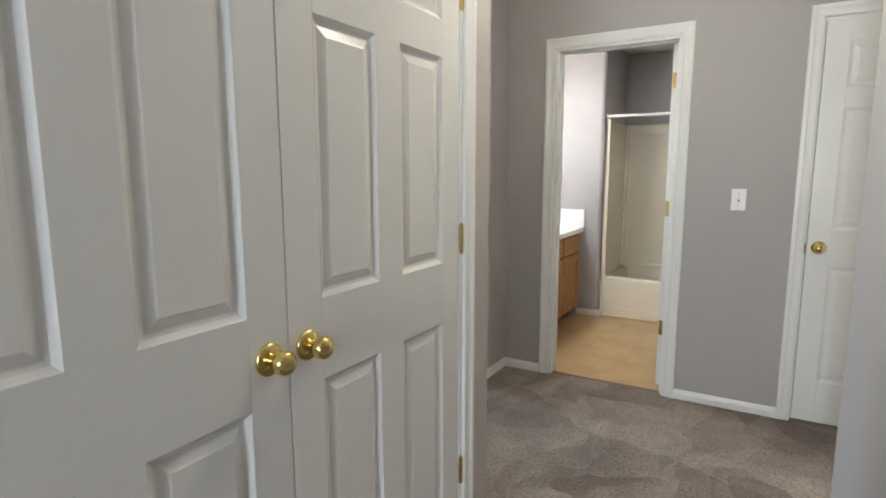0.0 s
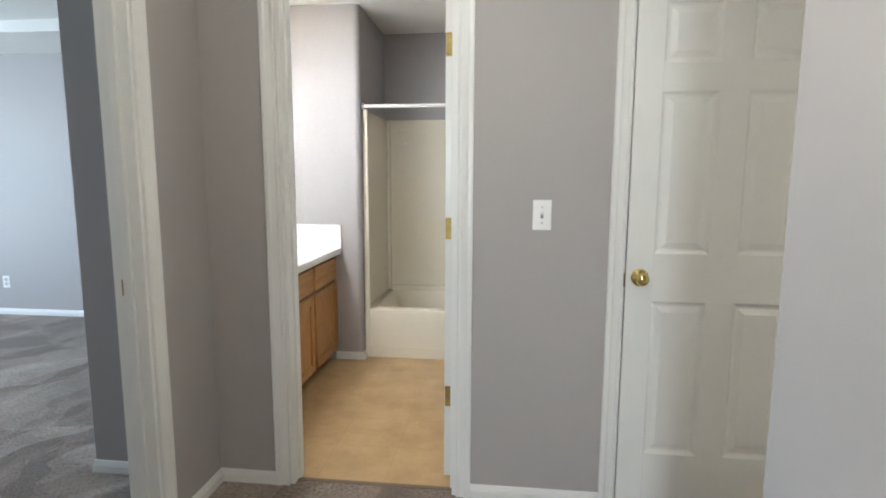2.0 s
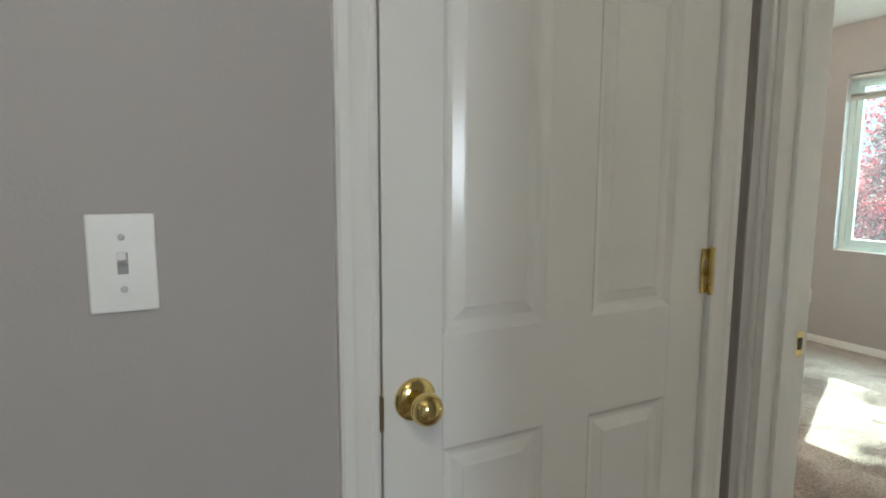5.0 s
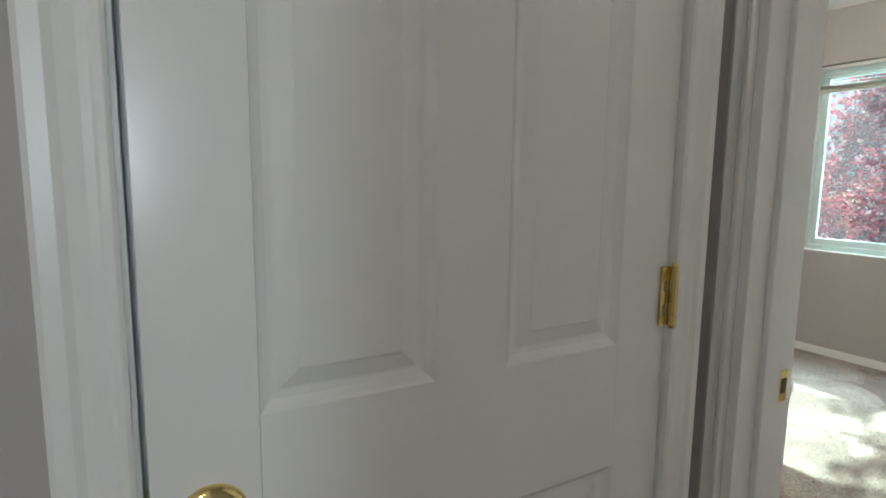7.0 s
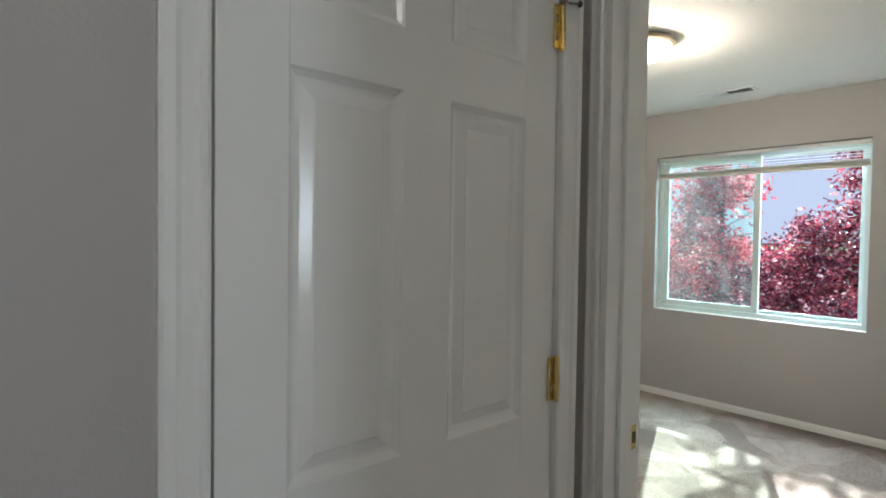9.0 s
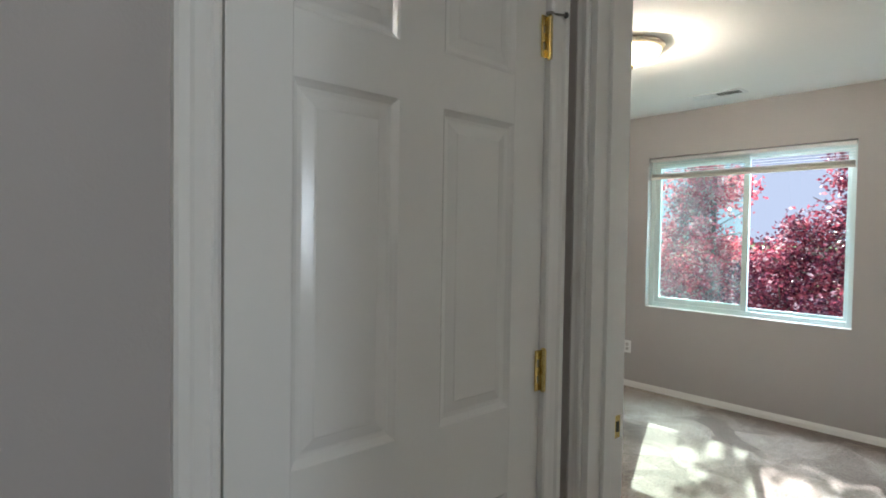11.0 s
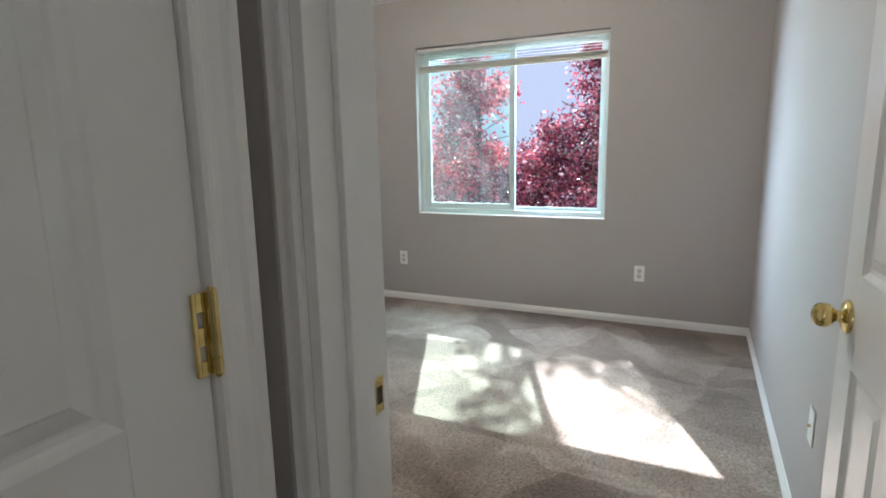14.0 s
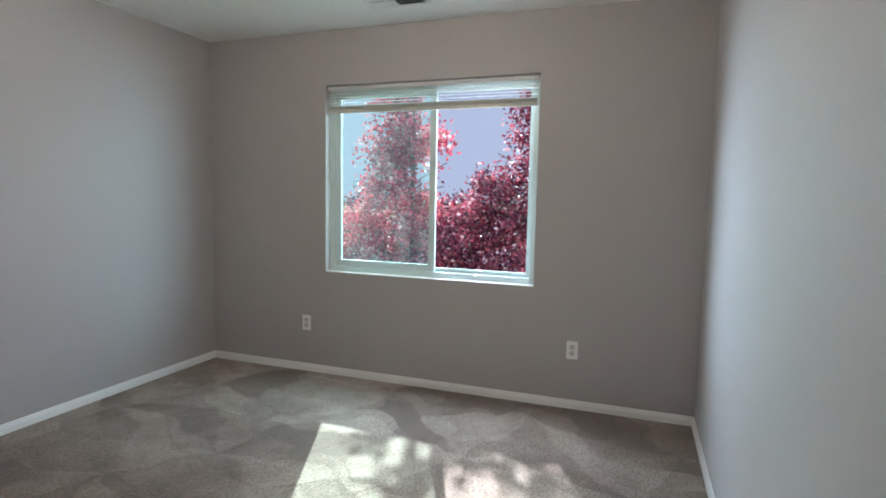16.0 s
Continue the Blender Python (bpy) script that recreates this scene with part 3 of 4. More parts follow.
def panel_mesh(w, h):
    """A raised panel in a sunk moulded field; the front looks along -y, its edge lies in the plane y = 0."""
    bm = bmesh.new()
    steps = [(0.0, 0.0), (0.004, 0.0035), (0.011, 0.0085), (0.017, 0.0098), (0.020, 0.0098), (0.038, 0.0045), (0.041, 0.0030)]
    rings = [[bm.verts.new(c) for c in ((o, d, o), (w - o, d, o), (w - o, d, h - o), (o, d, h - o))] for o, d in steps]
    for a, b in zip(rings, rings[1:]):
        for i in range(4):
            bm.faces.new((a[i], a[(i + 1) % 4], b[(i + 1) % 4], b[i]))
    bm.faces.new(rings[-1])
    back = [bm.verts.new(c) for c in ((0, 0.0165, 0), (w, 0.0165, 0), (w, 0.0165, h), (0, 0.0165, h))]
    for i in range(4):
        bm.faces.new((rings[0][i], rings[0][(i + 1) % 4], back[(i + 1) % 4], back[i]))
    bm.faces.new(list(reversed(back)))
    return mesh_of("panel", bm, DOOR)


def panel_door(name, w, m, label, knob_side, knob_faces=(True, True), height=2.005, group=""):
    """Six-panel door leaf: x from 0 to w, the front face in y = 0 looking along -y, thickness behind it."""
    th = 0.035
    door = thing(name, m, label, "door", group)
    pw = (w - 2 * STILE - MID) / 2
    xs = [(0, STILE), (STILE + pw, STILE + pw + MID), (w - STILE, w)]
    bm = bmesh.new()
    zs = [0.0] + [z for r in RAILS for z in r] + [height]
    for a, b in ((xs[0][0], xs[0][1]), (xs[2][0], xs[2][1])):
        box(bm, a, b, 0, th, 0, height, 0.0015)
    part_zs = list(zip(zs[0::2], zs[1::2]))
    for lo, hi in part_zs:
        box(bm, xs[0][1], xs[2][0], 0.0, th, lo, hi)
    for lo, hi in RAILS:
        box(bm, xs[1][0], xs[1][1], 0.0, th, lo, hi)
    part("leaf", bm, DOOR, door)
    for lo, hi in RAILS:
        data = panel_mesh(pw, hi - lo)
        for x in (xs[0][1], xs[1][1]):
            shared("panel", data, door, pose(x, 0, lo))
            shared("panel", data, door, pose(x + pw, th, lo, 0, 0, 180))
    kx = 0.051 if knob_side == "left" else w - 0.051
    for on, p in zip(knob_faces, (pose(kx, 0, 0.913, 90, 0, 0), pose(kx, th, 0.913, -90, 0, 0))):
        if on:
            shared("door_knob", KNOB_DATA, door, p, "polished brass ball knob")
    bm = bmesh.new()
    ex = -0.0008 if knob_side == "left" else w + 0.0008
    box(bm, ex - 0.0012, ex + 0.0012, 0.005, th - 0.005, 0.885, 0.942, 0.0004)
    rod(bm, (ex, th / 2, 0.913), (ex - 0.008 if knob_side == "left" else ex + 0.008, th / 2, 0.913), 0.007, 12)
    part("latch_plate", bm, BRASS, door, "brass latch plate")
    return door


HZ = (0.252, 1.022, 1.745)


def hinges(door, x, y, plates=False):
    for z in HZ:
        h = shared("hinge", HINGE_DATA, door, pose(x, y, z), "polished brass butt hinge")
        if plates:
            shared("hinge_plate", FACE_PLATE, h, pose(0, 0, 0))


# linen closet door, closed on its right-hand hinges
CLW = 0.6855
CLX = CLO_O[1] - 0.017
door_pose = pose(CLX - 0.004 - CLW, NORTH + 0.003, 0.013)
linen = panel_door("door_linen_closet", CLW, door_pose, "closed white six-panel linen closet door with brass knob", "left")
hinges(linen, CLW + 0.003, -0.009, True)
stop = thing("hinge_pin_stop", pose(CLX - 0.001, NORTH - 0.006, 1.852), "small dark hinge-pin door stop above the hinge", "door stop")
bm = bmesh.new()
lathe(bm, [(0.009, 0.0), (0.009, 0.004)], 14)
rod(bm, (0, 0, 0.002), (0.030, -0.016, 0.002), 0.0026, 8)
part("arm", bm, nodes_of("tarnished_steel", 0.4, 0.8, (0.22, 0.20, 0.18))[0], stop)
bm = bmesh.new()
lathe(bm, [(0.006, 0.0), (0.007, 0.004), (0.004, 0.008)], 12, pose(0.030, -0.016, 0.002, 90, 0, 60))
part("bumper", bm, GREYCLIP, stop, "dark rubber bumper")

# double coat-closet doors
DW = 0.708
left_leaf = panel_door("door_coat_closet", DW, facing("+x", HALL_L - 0.002, DBL_O[0] + 0.020, 0.036), "closed white six-panel coat closet door", "right", (True, False), height=1.975, group="coat closet doors")
hinges(left_leaf, -0.008, -0.004)
right_leaf = panel_door("door_coat_closet", DW, facing("+x", HALL_L - 0.002, DBL_O[1] - 0.020 - DW, 0.036), "closed white six-panel coat closet door", "left", (True, False), height=1.975, group="coat closet doors")
hinges(right_leaf, DW + 0.008, -0.004)

# bedroom door, folded back along the bedroom's south wall
bed_door = panel_door("door_bedroom", 0.645, pose(EAST + TE - 0.002, 3.418, 0.013, 0, 0, 182.5) @ pose(-0.645 - 0.008, 0.0, 0), "white six-panel bedroom door swung open to the wall", "left", (True, False))

# bathroom door, open into the bathroom
bath_door = panel_door("door_bathroom", 0.672, pose(-0.048, NORTH + T + 0.684, 0.013, 0, 0, -90), "white six-panel bathroom door opened inward", "left")
for z in (0.305, 1.022, 1.745):
    shared("hinge_plate", PLATE_DATA, bath_door, pose(0.673, 0.0165, z + 0.01, 0, 0, 90), "aged brass hinge plate")



def strike(name, m):
    s = thing(name, m, "brass strike plate let into the jamb", "strike plate")
    bm = bmesh.new()
    box(bm, -0.011, 0.011, -0.0012, 0.0, -0.028, 0.028, 0.0005)
    part("plate", bm, BRASS, s)
    bm = bmesh.new()
    box(bm, -0.007, 0.006, -0.0018, -0.0010, -0.013, 0.013)
    part("latch_hole", bm, DARK, s, "dark latch hole")
    for z in (-0.021, 0.021):
        bm = bmesh.new()
        lathe(bm, [(0.0038, 0.0), (0.003, 0.0008)], 10, pose(0, -0.0012, z, 90, 0, 0))
        part("screw", bm, BRASS, s)


strike("strike_plate", facing("-y", EAST + TE - 0.026, BED_O[1] - 0.017, 0.908))
strike("strike_plate", facing("+x", BATH_O[0] + 0.017, NORTH + T - 0.024, 0.915))
strike("strike_plate", facing("-y", ALC_X - 0.075, LEFT_O[1] - 0.017, 0.925))
lip = thing("strike_plate", pose(CLO_O[0] + 0.0145, NORTH - 0.004, 0.918), "tarnished strike plate lip on the linen closet jamb", "strike plate")
bm = bmesh.new()
box(bm, -0.0035, 0.0025, -0.0100, 0.004, -0.026, 0.026, 0.002)
part("lip", bm, nodes_of("tarnished_brass_lip", 0.35, 0.9, (0.22, 0.18, 0.11))[0], lip)
# ---- switch and outlets ----


def cover_plate(bm, w, h):
    box(bm, -w / 2, w / 2, -0.0055, 0.0, -h / 2, h / 2, 0.0025)


def light_switch(m):
    s = thing("light_switch", m, "white toggle light switch on the greige wall", "light switch")
    bm = bmesh.new()
    cover_plate(bm, 0.070, 0.114)
    part("cover_plate", bm, PLASTIC, s)
    # Slot is a flat box coloured grey for the shade inside it.
    bm = bmesh.new()
    box(bm, -0.0055, 0.0055, -0.0062, -0.004, -0.0125, 0.0125, 0.0006)
    part("slot", bm, nodes_of("shadowed_switch_slot", 0.5, 0, (0.30, 0.30, 0.30))[0], s)
    bm = bmesh.new()
    box(bm, -0.0045, 0.0045, -0.016, 0.0, -0.004, 0.006, 0.0015, pose(0, -0.004, 0.002, -28, 0, 0))
    part("toggle", bm, PLASTIC, s)
    for z in (-0.030, 0.030):
        bm = bmesh.new()
        lathe(bm, [(0.0036, 0.0), (0.0030, 0.0010), (0.001, 0.0013)], 12, pose(0, -0.0055, z, 90, 0, 0))
        part("screw", bm, nodes_of("grey_screw", 0.4, 0.6, (0.45, 0.45, 0.44))[0], s)


SOCKET = nodes_of("ivory_socket_plastic", 0.4, 0, (0.55, 0.54, 0.51))[0]


def outlet(m, blank=False):
    s = thing("wall_outlet", m, "white duplex wall outlet above the baseboard" if not blank else "white cable wall plate above the baseboard", "outlet")
    bm = bmesh.new()
    cover_plate(bm, 0.070, 0.114)
    part("cover_plate", bm, PLASTIC, s)
    if blank:
        bm = bmesh.new()
        lathe(bm, [(0.006, 0), (0.0055, 0.007), (0.003, 0.008)], 12, pose(0, -0.0055, 0, 90, 0, 0))
        part("cable_jack", bm, BRASS, s, "small threaded cable jack")
        return
    for z in (-0.0195, 0.0195):
        bm = bmesh.new()
        lathe(bm, [(0.0172, 0.0), (0.0168, 0.0016)], 20, pose(0, -0.0055, z, 90, 0, 0))
        face = part("socket", bm, SOCKET, s)
        for x, hh in ((-0.0064, 0.0085), (0.0064, 0.0070)):
            bm = bmesh.new()
            box(bm, x - 0.0011, x + 0.0011, -0.0076, -0.0069, z + 0.003 - hh / 2, z + 0.003 + hh / 2)
            part("slot", bm, DARK, face)
        bm = bmesh.new()
        lathe(bm, [(0.0024, 0.0), (0.0024, 0.0006)], 10, pose(0, -0.0070, z - 0.0085, 90, 0, 0))
        part("ground_hole", bm, DARK, face)
    bm = bmesh.new()
    lathe(bm, [(0.0030, 0.0), (0.0026, 0.001)], 10, pose(0, -0.0055, 0, 90, 0, 0))
    part("screw", bm, PLASTIC, s)


light_switch(facing("-y", 0.333, NORTH, 1.157))
outlet(facing("-x", BED_E, 6.008, 0.363))
outlet(facing("-x", BED_E, 4.083, 0.372))
outlet(facing("+y", 2.80, BED_S, 0.42), True)
outlet(facing("-y", -4.42, 6.62, 0.31))

# ---- bedroom window ----
GX = BED_E + 0.085


def window_unit():
    y0, y1, z0, z1 = WIN
    w = thing("window_1", pose(0, 0, 0), "white vinyl two-pane slider window in a plaster reveal", "window", kind="structure")
    f = 0.042
    spans = [(y0 + 0.001, y0 + f, z0 + 0.001, z1 - 0.001), (y1 - f, y1 - 0.001, z0 + 0.001, z1 - 0.001), (y0 + f, y1 - f, z0 + 0.001, z0 + f), (y0 + f, y1 - f, z1 - f, z1 - 0.001)]
    for a, b, lo, hi in spans:
        bm = bmesh.new()
        box(bm, GX - 0.03, GX + 0.045, a, b, lo, hi, 0.003)
        part("window_frame", bm, VINYL, w)
    mid = 5.052
    sashes = [(mid - 0.020, y1 - f - 0.002, GX - 0.012, 0.046), (y0 + f + 0.002, mid + 0.024, GX + 0.020, 0.026)]
    for a, b, x, s in sashes:
        lo, hi = z0 + f + 0.001, z1 - f - 0.001
        bm = bmesh.new()
        box(bm, x - 0.012, x + 0.012, a, a + s, lo, hi, 0.002)
        box(bm, x - 0.012, x + 0.012, b - s, b, lo, hi, 0.002)
        box(bm, x - 0.012, x + 0.012, a + s, b - s, lo, lo + s, 0.002)
        box(bm, x - 0.012, x + 0.012, a + s, b - s, hi - s, hi, 0.002)
        sash = part("sash", bm, VINYL, w)
        bm = bmesh.new()
        box(bm, x - 0.002, x + 0.002, a + s - 0.004, b - s + 0.004, lo + s - 0.004, hi - s + 0.004)
        pane = part("pane", bm, GLASS, sash, "clear window pane")
        pane.visible_shadow = False
    bm = bmesh.new()
    box(bm, GX + 0.036, GX + 0.037, mid, y1 - f, z0 + f, z1 - f)
    part("insect_screen", bm, SCREEN, w, "grey insect screen behind the sliding pane")
    bm = bmesh.new()
    box(bm, BED_E + 0.001, GX - 0.031, y0 + 0.001, y1 - 0.001, z0 - 0.001, z0 + 0.004, 0.001)
    part("window_sill", bm, TRIM, w)
    bm = bmesh.new()
    box(bm, GX - 0.034, GX - 0.024, y1 - f - 0.028, y1 - f - 0.012, 1.40, 1.47, 0.003)
    part("latch", bm, VINYL, w)


window_unit()


def mini_blind():
    y0, y1, z0, z1 = WIN
    b = thing("window_blind", pose(BED_E + 0.030, 0, 0), "white mini blind drawn up at the window head", "blind")
    bm = bmesh.new()
    box(bm, -0.016, 0.016, y0 + 0.010, y1 - 0.010, z1 - 0.032, z1 - 0.009, 0.002)
    part("headrail", bm, BLIND, b)
    bm = bmesh.new()
    box(bm, -0.0125, 0.0125, 0.0, y1 - y0 - 0.036, -0.0006, 0.0006)
    for v in bm.verts:
        v.co.z += 0.0022 - 14 * v.co.x ** 2
    slat = mesh_of("slat", bm, BLIND)
    top, low = z1 - 0.034, 1.922
    n = 6
    for i in range(n):
        shared("slat", slat, b, pose(random.uniform(-0.0015, 0.0015), y0 + 0.018, low + 0.006 + (top - low - 0.010) * i / (n - 1), 0, random.uniform(-6, 6), 0))
    bm = bmesh.new()
    box(bm, -0.013, 0.013, y0 + 0.014, y1 - 0.014, low - 0.045, low - 0.022, 0.003)
    part("bottom_rail", bm, RAIL, b, "cream bottom rail")
    bm = bmesh.new()
    box(bm, -0.0125, 0.0125, y0 + 0.018, y1 - 0.018, 0.0, 0.0013)
    stacked = mesh_of("slat", bm, RAIL)
    for i in range(9):
        shared("slat", stacked, b, pose(random.uniform(-0.001, 0.001), 0, low - 0.021 + i * 0.0026))
    for y in (y0 + 0.14, 0.5 * (y0 + y1), y1 - 0.14):
        bm = bmesh.new()
        rod(bm, (-0.014, y, low - 0.02), (-0.014, y, top + 0.01), 0.0009, 5)
        part("ladder_cord", bm, BLIND, b)
    bm = bmesh.new()
    rod(bm, (-0.020, y1 - 0.115, 1.36), (-0.020, y1 - 0.115, z1 - 0.02), 0.0030, 6)
    part("tilt_wand", bm, glass_material("clear_wand_plastic", 0.1), b)


mini_blind()

# ---- bedroom ceiling fittings ----


def ceiling_light(x, y):
    s = thing("ceiling_light", pose(x, y, H), "lit flush-mount ceiling light with alabaster dome", "ceiling light")
    bm = bmesh.new()
    lathe(bm, [(0.120, 0.0), (0.165, -0.004), (0.172, -0.014), (0.168, -0.024), (0.150, -0.032), (0.140, -0.030), (0.110, -0.012)], 40)
    part("pan", bm, nodes_of("cream_enamel_pan", 0.35, 0.1, (0.62, 0.53, 0.42))[0], s, smooth=True)
    bm = bmesh.new()
    lathe(bm, [(0.150 * math.cos(a), -0.029 - 0.082 * math.sin(a)) for a in [radians(d) for d in (0, 12, 25, 38, 50, 62, 74, 84, 89)]], 40)
    glass = part("shade", bm, DOME, s, "glowing alabaster glass dome", True)
    glass.visible_shadow = False
    bm = bmesh.new()
    lathe(bm, [(0.010, -0.108), (0.011, -0.114), (0.006, -0.120), (0.004, -0.130), (0.001, -0.132)], 16)
    part("finial", bm, BRASS, s, smooth=True)


ceiling_light(3.20, 5.03)
ceiling_light(0.05, 2.75)


def ceiling_vent():
    s = thing("ceiling_vent", pose(4.60, 5.13, H), "white two-way ceiling register with dark louvres", "vent")
    bm = bmesh.new()
    for a, b, c, d in ((-0.075, 0.075, -0.19, -0.165), (-0.075, 0.075, 0.165, 0.19), (-0.075, -0.05, -0.165, 0.165), (0.05, 0.075, -0.165, 0.165)):
        box(bm, a, b, c, d, -0.007, -0.0005, 0.002)
    part("rim", bm, TRIM, s)
    bm = bmesh.new()
    box(bm, -0.05, 0.05, -0.165, 0.165, -0.0018, -0.0006)
    part("duct", bm, DARK, s)
    for i in range(14):
        y = -0.153 + i * 0.0236
        bm = bmesh.new()
        box(bm, -0.05, 0.05, -0.010, 0.010, -0.0006, 0.0006, 0.0, pose(0, y, -0.009, -42 if y > 0 else 42, 0, 0))
        part("louvre", bm, TRIM, s)


ceiling_vent()

# ---- linen closet shelves ----


bm = bmesh.new()
rod(bm, (0, 0, 0), (0, CLO_N - 0.008 - 4.452, 0), 0.0014, 5)
DECK_WIRE = mesh_of("deck_wire", bm, WIRE)


def wire_shelf(z):
    x0, x1, yb, yf = CLO_W + 0.004, CLO_E - 0.004, CLO_N - 0.008, 4.452
    s = thing("wire_shelf", pose(0, 0, z), "white vinyl-coated wire closet shelf", "shelf", "linen closet shelves")
    for y, zz, r in ((yb, -0.003, 0.0032), (yb - 0.15, -0.0035, 0.0026), (yb - 0.30, -0.0035, 0.0026), (yf, 0.0, 0.0034), (yf, -0.034, 0.0034)):
        bm = bmesh.new()
        rod(bm, (x0, y, zz), (x1, y, zz), r, 6)
        part("rail", bm, WIRE, s)
    n = 36
    for i in range(n + 1):
        shared("deck_wire", DECK_WIRE, s, pose(x0 + 0.006 + (x1 - x0 - 0.012) * i / n, yf, 0.0012))
    bm = bmesh.new()
    rod(bm, (0, 0, 0), (0, 0, -0.034), 0.0016, 5)
    stub = mesh_of("lip_wire", bm, WIRE)
    k = 32
    for i in range(k + 1):
        shared("lip_wire", stub, s, pose(x0 + 0.006 + (x1 - x0 - 0.012) * i / k, yf - 0.0005, 0))
    for x in (x0 + 0.004, x1 - 0.004):
        bm = bmesh.new()
        box(bm, x - 0.008, x + 0.008, yf - 0.010, yf + 0.012, -0.042, 0.008, 0.003)
        part("end_bracket", bm, GREYCLIP if x > 1 else WIRE, s, "dark end bracket on the closet wall" if x > 1 else "")
    for x in (0.68, 0.97, 1.25):
        bm = bmesh.new()
        box(bm, x - 0.007, x + 0.007, yb - 0.008, CLO_N - 0.0005, -0.010, 0.006, 0.002)
        part("wall_clip", bm, WIRE, s)


for z in (1.784, 1.415, 1.029, 0.650, 0.272):
    wire_shelf(z)

# ---- bathroom ----


def vanity():
    x0, x1, y0, y1 = BATH_W + 0.001, -1.000, 4.395, BATH_E - 0.002
    v = thing("vanity_cabinet", pose(0, 0, VZ), "honey oak bathroom vanity with doors and drawers", "cabinet")
    bm = bmesh.new()
    box(bm, x0, x1 - 0.020, y0, y1, 0.07, 0.7705)
    part("body", bm, OAK_Y, v)
    bm = bmesh.new()
    box(bm, x0, x1 - 0.085, y0, y1, 0.0, 0.07)
    part("toe_kick", bm, nodes_of("dark_stained_toe_kick", 0.6, 0, (0.10, 0.05, 0.02))[0], v)
    bm = bmesh.new()
    box(bm, x1 - 0.020, x1, y0, y1, 0.710, 0.7705)
    box(bm, x1 - 0.020, x1, y0, y1, 0.568, 0.602)
    box(bm, x1 - 0.020, x1, y0, y1, 0.07, 0.105)
    bays = 3
    w = (y1 - y0) / bays
    for i in range(bays + 1):
        c = y0 + w * i
        box(bm, x1 - 0.020, x1, max(y0, c - 0.020), min(y1, c + 0.020), 0.105, 0.568)
        box(bm, x1 - 0.020, x1, max(y0, c - 0.020), min(y1, c + 0.020), 0.602, 0.710)
    # Frame takes the dark colour that imitates shade around the fronts.
    part("face_frame", bm, OAK_SHADE, v, "oak face frame coloured dark for the shade in the gaps")
    for i in range(bays):
        a, b = y0 + w * i + 0.016, y0 + w * (i + 1) - 0.016
        bm = bmesh.new()
        box(bm, x1, x1 + 0.018, a, b, 0.597, 0.745, 0.005)
        part("drawer_front", bm, OAK_Y, v)
        bm = bmesh.new()
        for p, q, lo, hi in ((a, a + 0.055, 0.086, 0.574), (b - 0.055, b, 0.086, 0.574), (a + 0.055, b - 0.055, 0.086, 0.141), (a + 0.055, b - 0.055, 0.519, 0.574)):
            box(bm, x1, x1 + 0.019, p, q, lo, hi, 0.003)
        d = part("door", bm, OAK_Z, v)
        bm = bmesh.new()
        box(bm, x1 + 0.001, x1 + 0.009, a + 0.050, b - 0.050, 0.136, 0.524)
        part("door_panel", bm, OAK_Z, d)


vanity()


def counter():
    x0, x1, y0, y1 = BATH_W + 0.001, -0.950, 4.365, BATH_E - 0.001
    c = thing("countertop", pose(0, 0, 0.7530), "white bathroom countertop with backsplash and basin", "countertop")
    bm = bmesh.new()
    box(bm, x0, x1, y0, y1, 0.0, 0.046, 0.008)
    part("slab", bm, COUNTER, c)
    bm = bmesh.new()
    box(bm, x0, x1 + 0.004, y1 - 0.018, y1, 0.0465, 0.208, 0.003)
    part("side_splash", bm, COUNTER, c)
    bm = bmesh.new()
    box(bm, x0, x0 + 0.018, y0, y1 - 0.0185, 0.0465, 0.208, 0.003)
    part("back_splash", bm, COUNTER, c)
    bm = bmesh.new()
    lathe(bm, [(0.10, 0.047), (0.205, 0.0472), (0.21, 0.051), (0.20, 0.055), (0.185, 0.051), (0.06, 0.0485)], 36, pose(-1.21, 5.10, 0) @ Matrix.Diagonal((0.85, 1.1, 1, 1)))
    part("basin_rim", bm, COUNTER, c, "oval white drop-in basin rim", True)
    return c


counter()


def vanity_light():
    s = thing("vanity_light", pose(BATH_W, 5.00, 2.02), "chrome vanity light bar with round bulbs", "wall light")
    bm = bmesh.new()
    box(bm, 0.0, 0.04, -0.36, 0.36, -0.05, 0.05, 0.004)
    part("bar", bm, nodes_of("polished_chrome", 0.1, 1.0, (0.8, 0.8, 0.8))[0], s)
    bm = bmesh.new()
    bmesh.ops.create_uvsphere(bm, u_segments=20, v_segments=12, radius=0.042)
    data = mesh_of("bulb", bm, BULB, True)
    for y in (-0.27, -0.09, 0.09, 0.27):
        shared("bulb", data, s, pose(0.082, y, 0), "lit round bulb")


vanity_light()
mir = thing("wall_mirror", pose(BATH_W + 0.001, 5.05, 1.42), "frameless mirror above the vanity", "mirror")
bm = bmesh.new()
box(bm, 0.0, 0.005, -0.62, 0.62, -0.46, 0.46, 0.001)
part("glass", bm, MIRROR, mir)


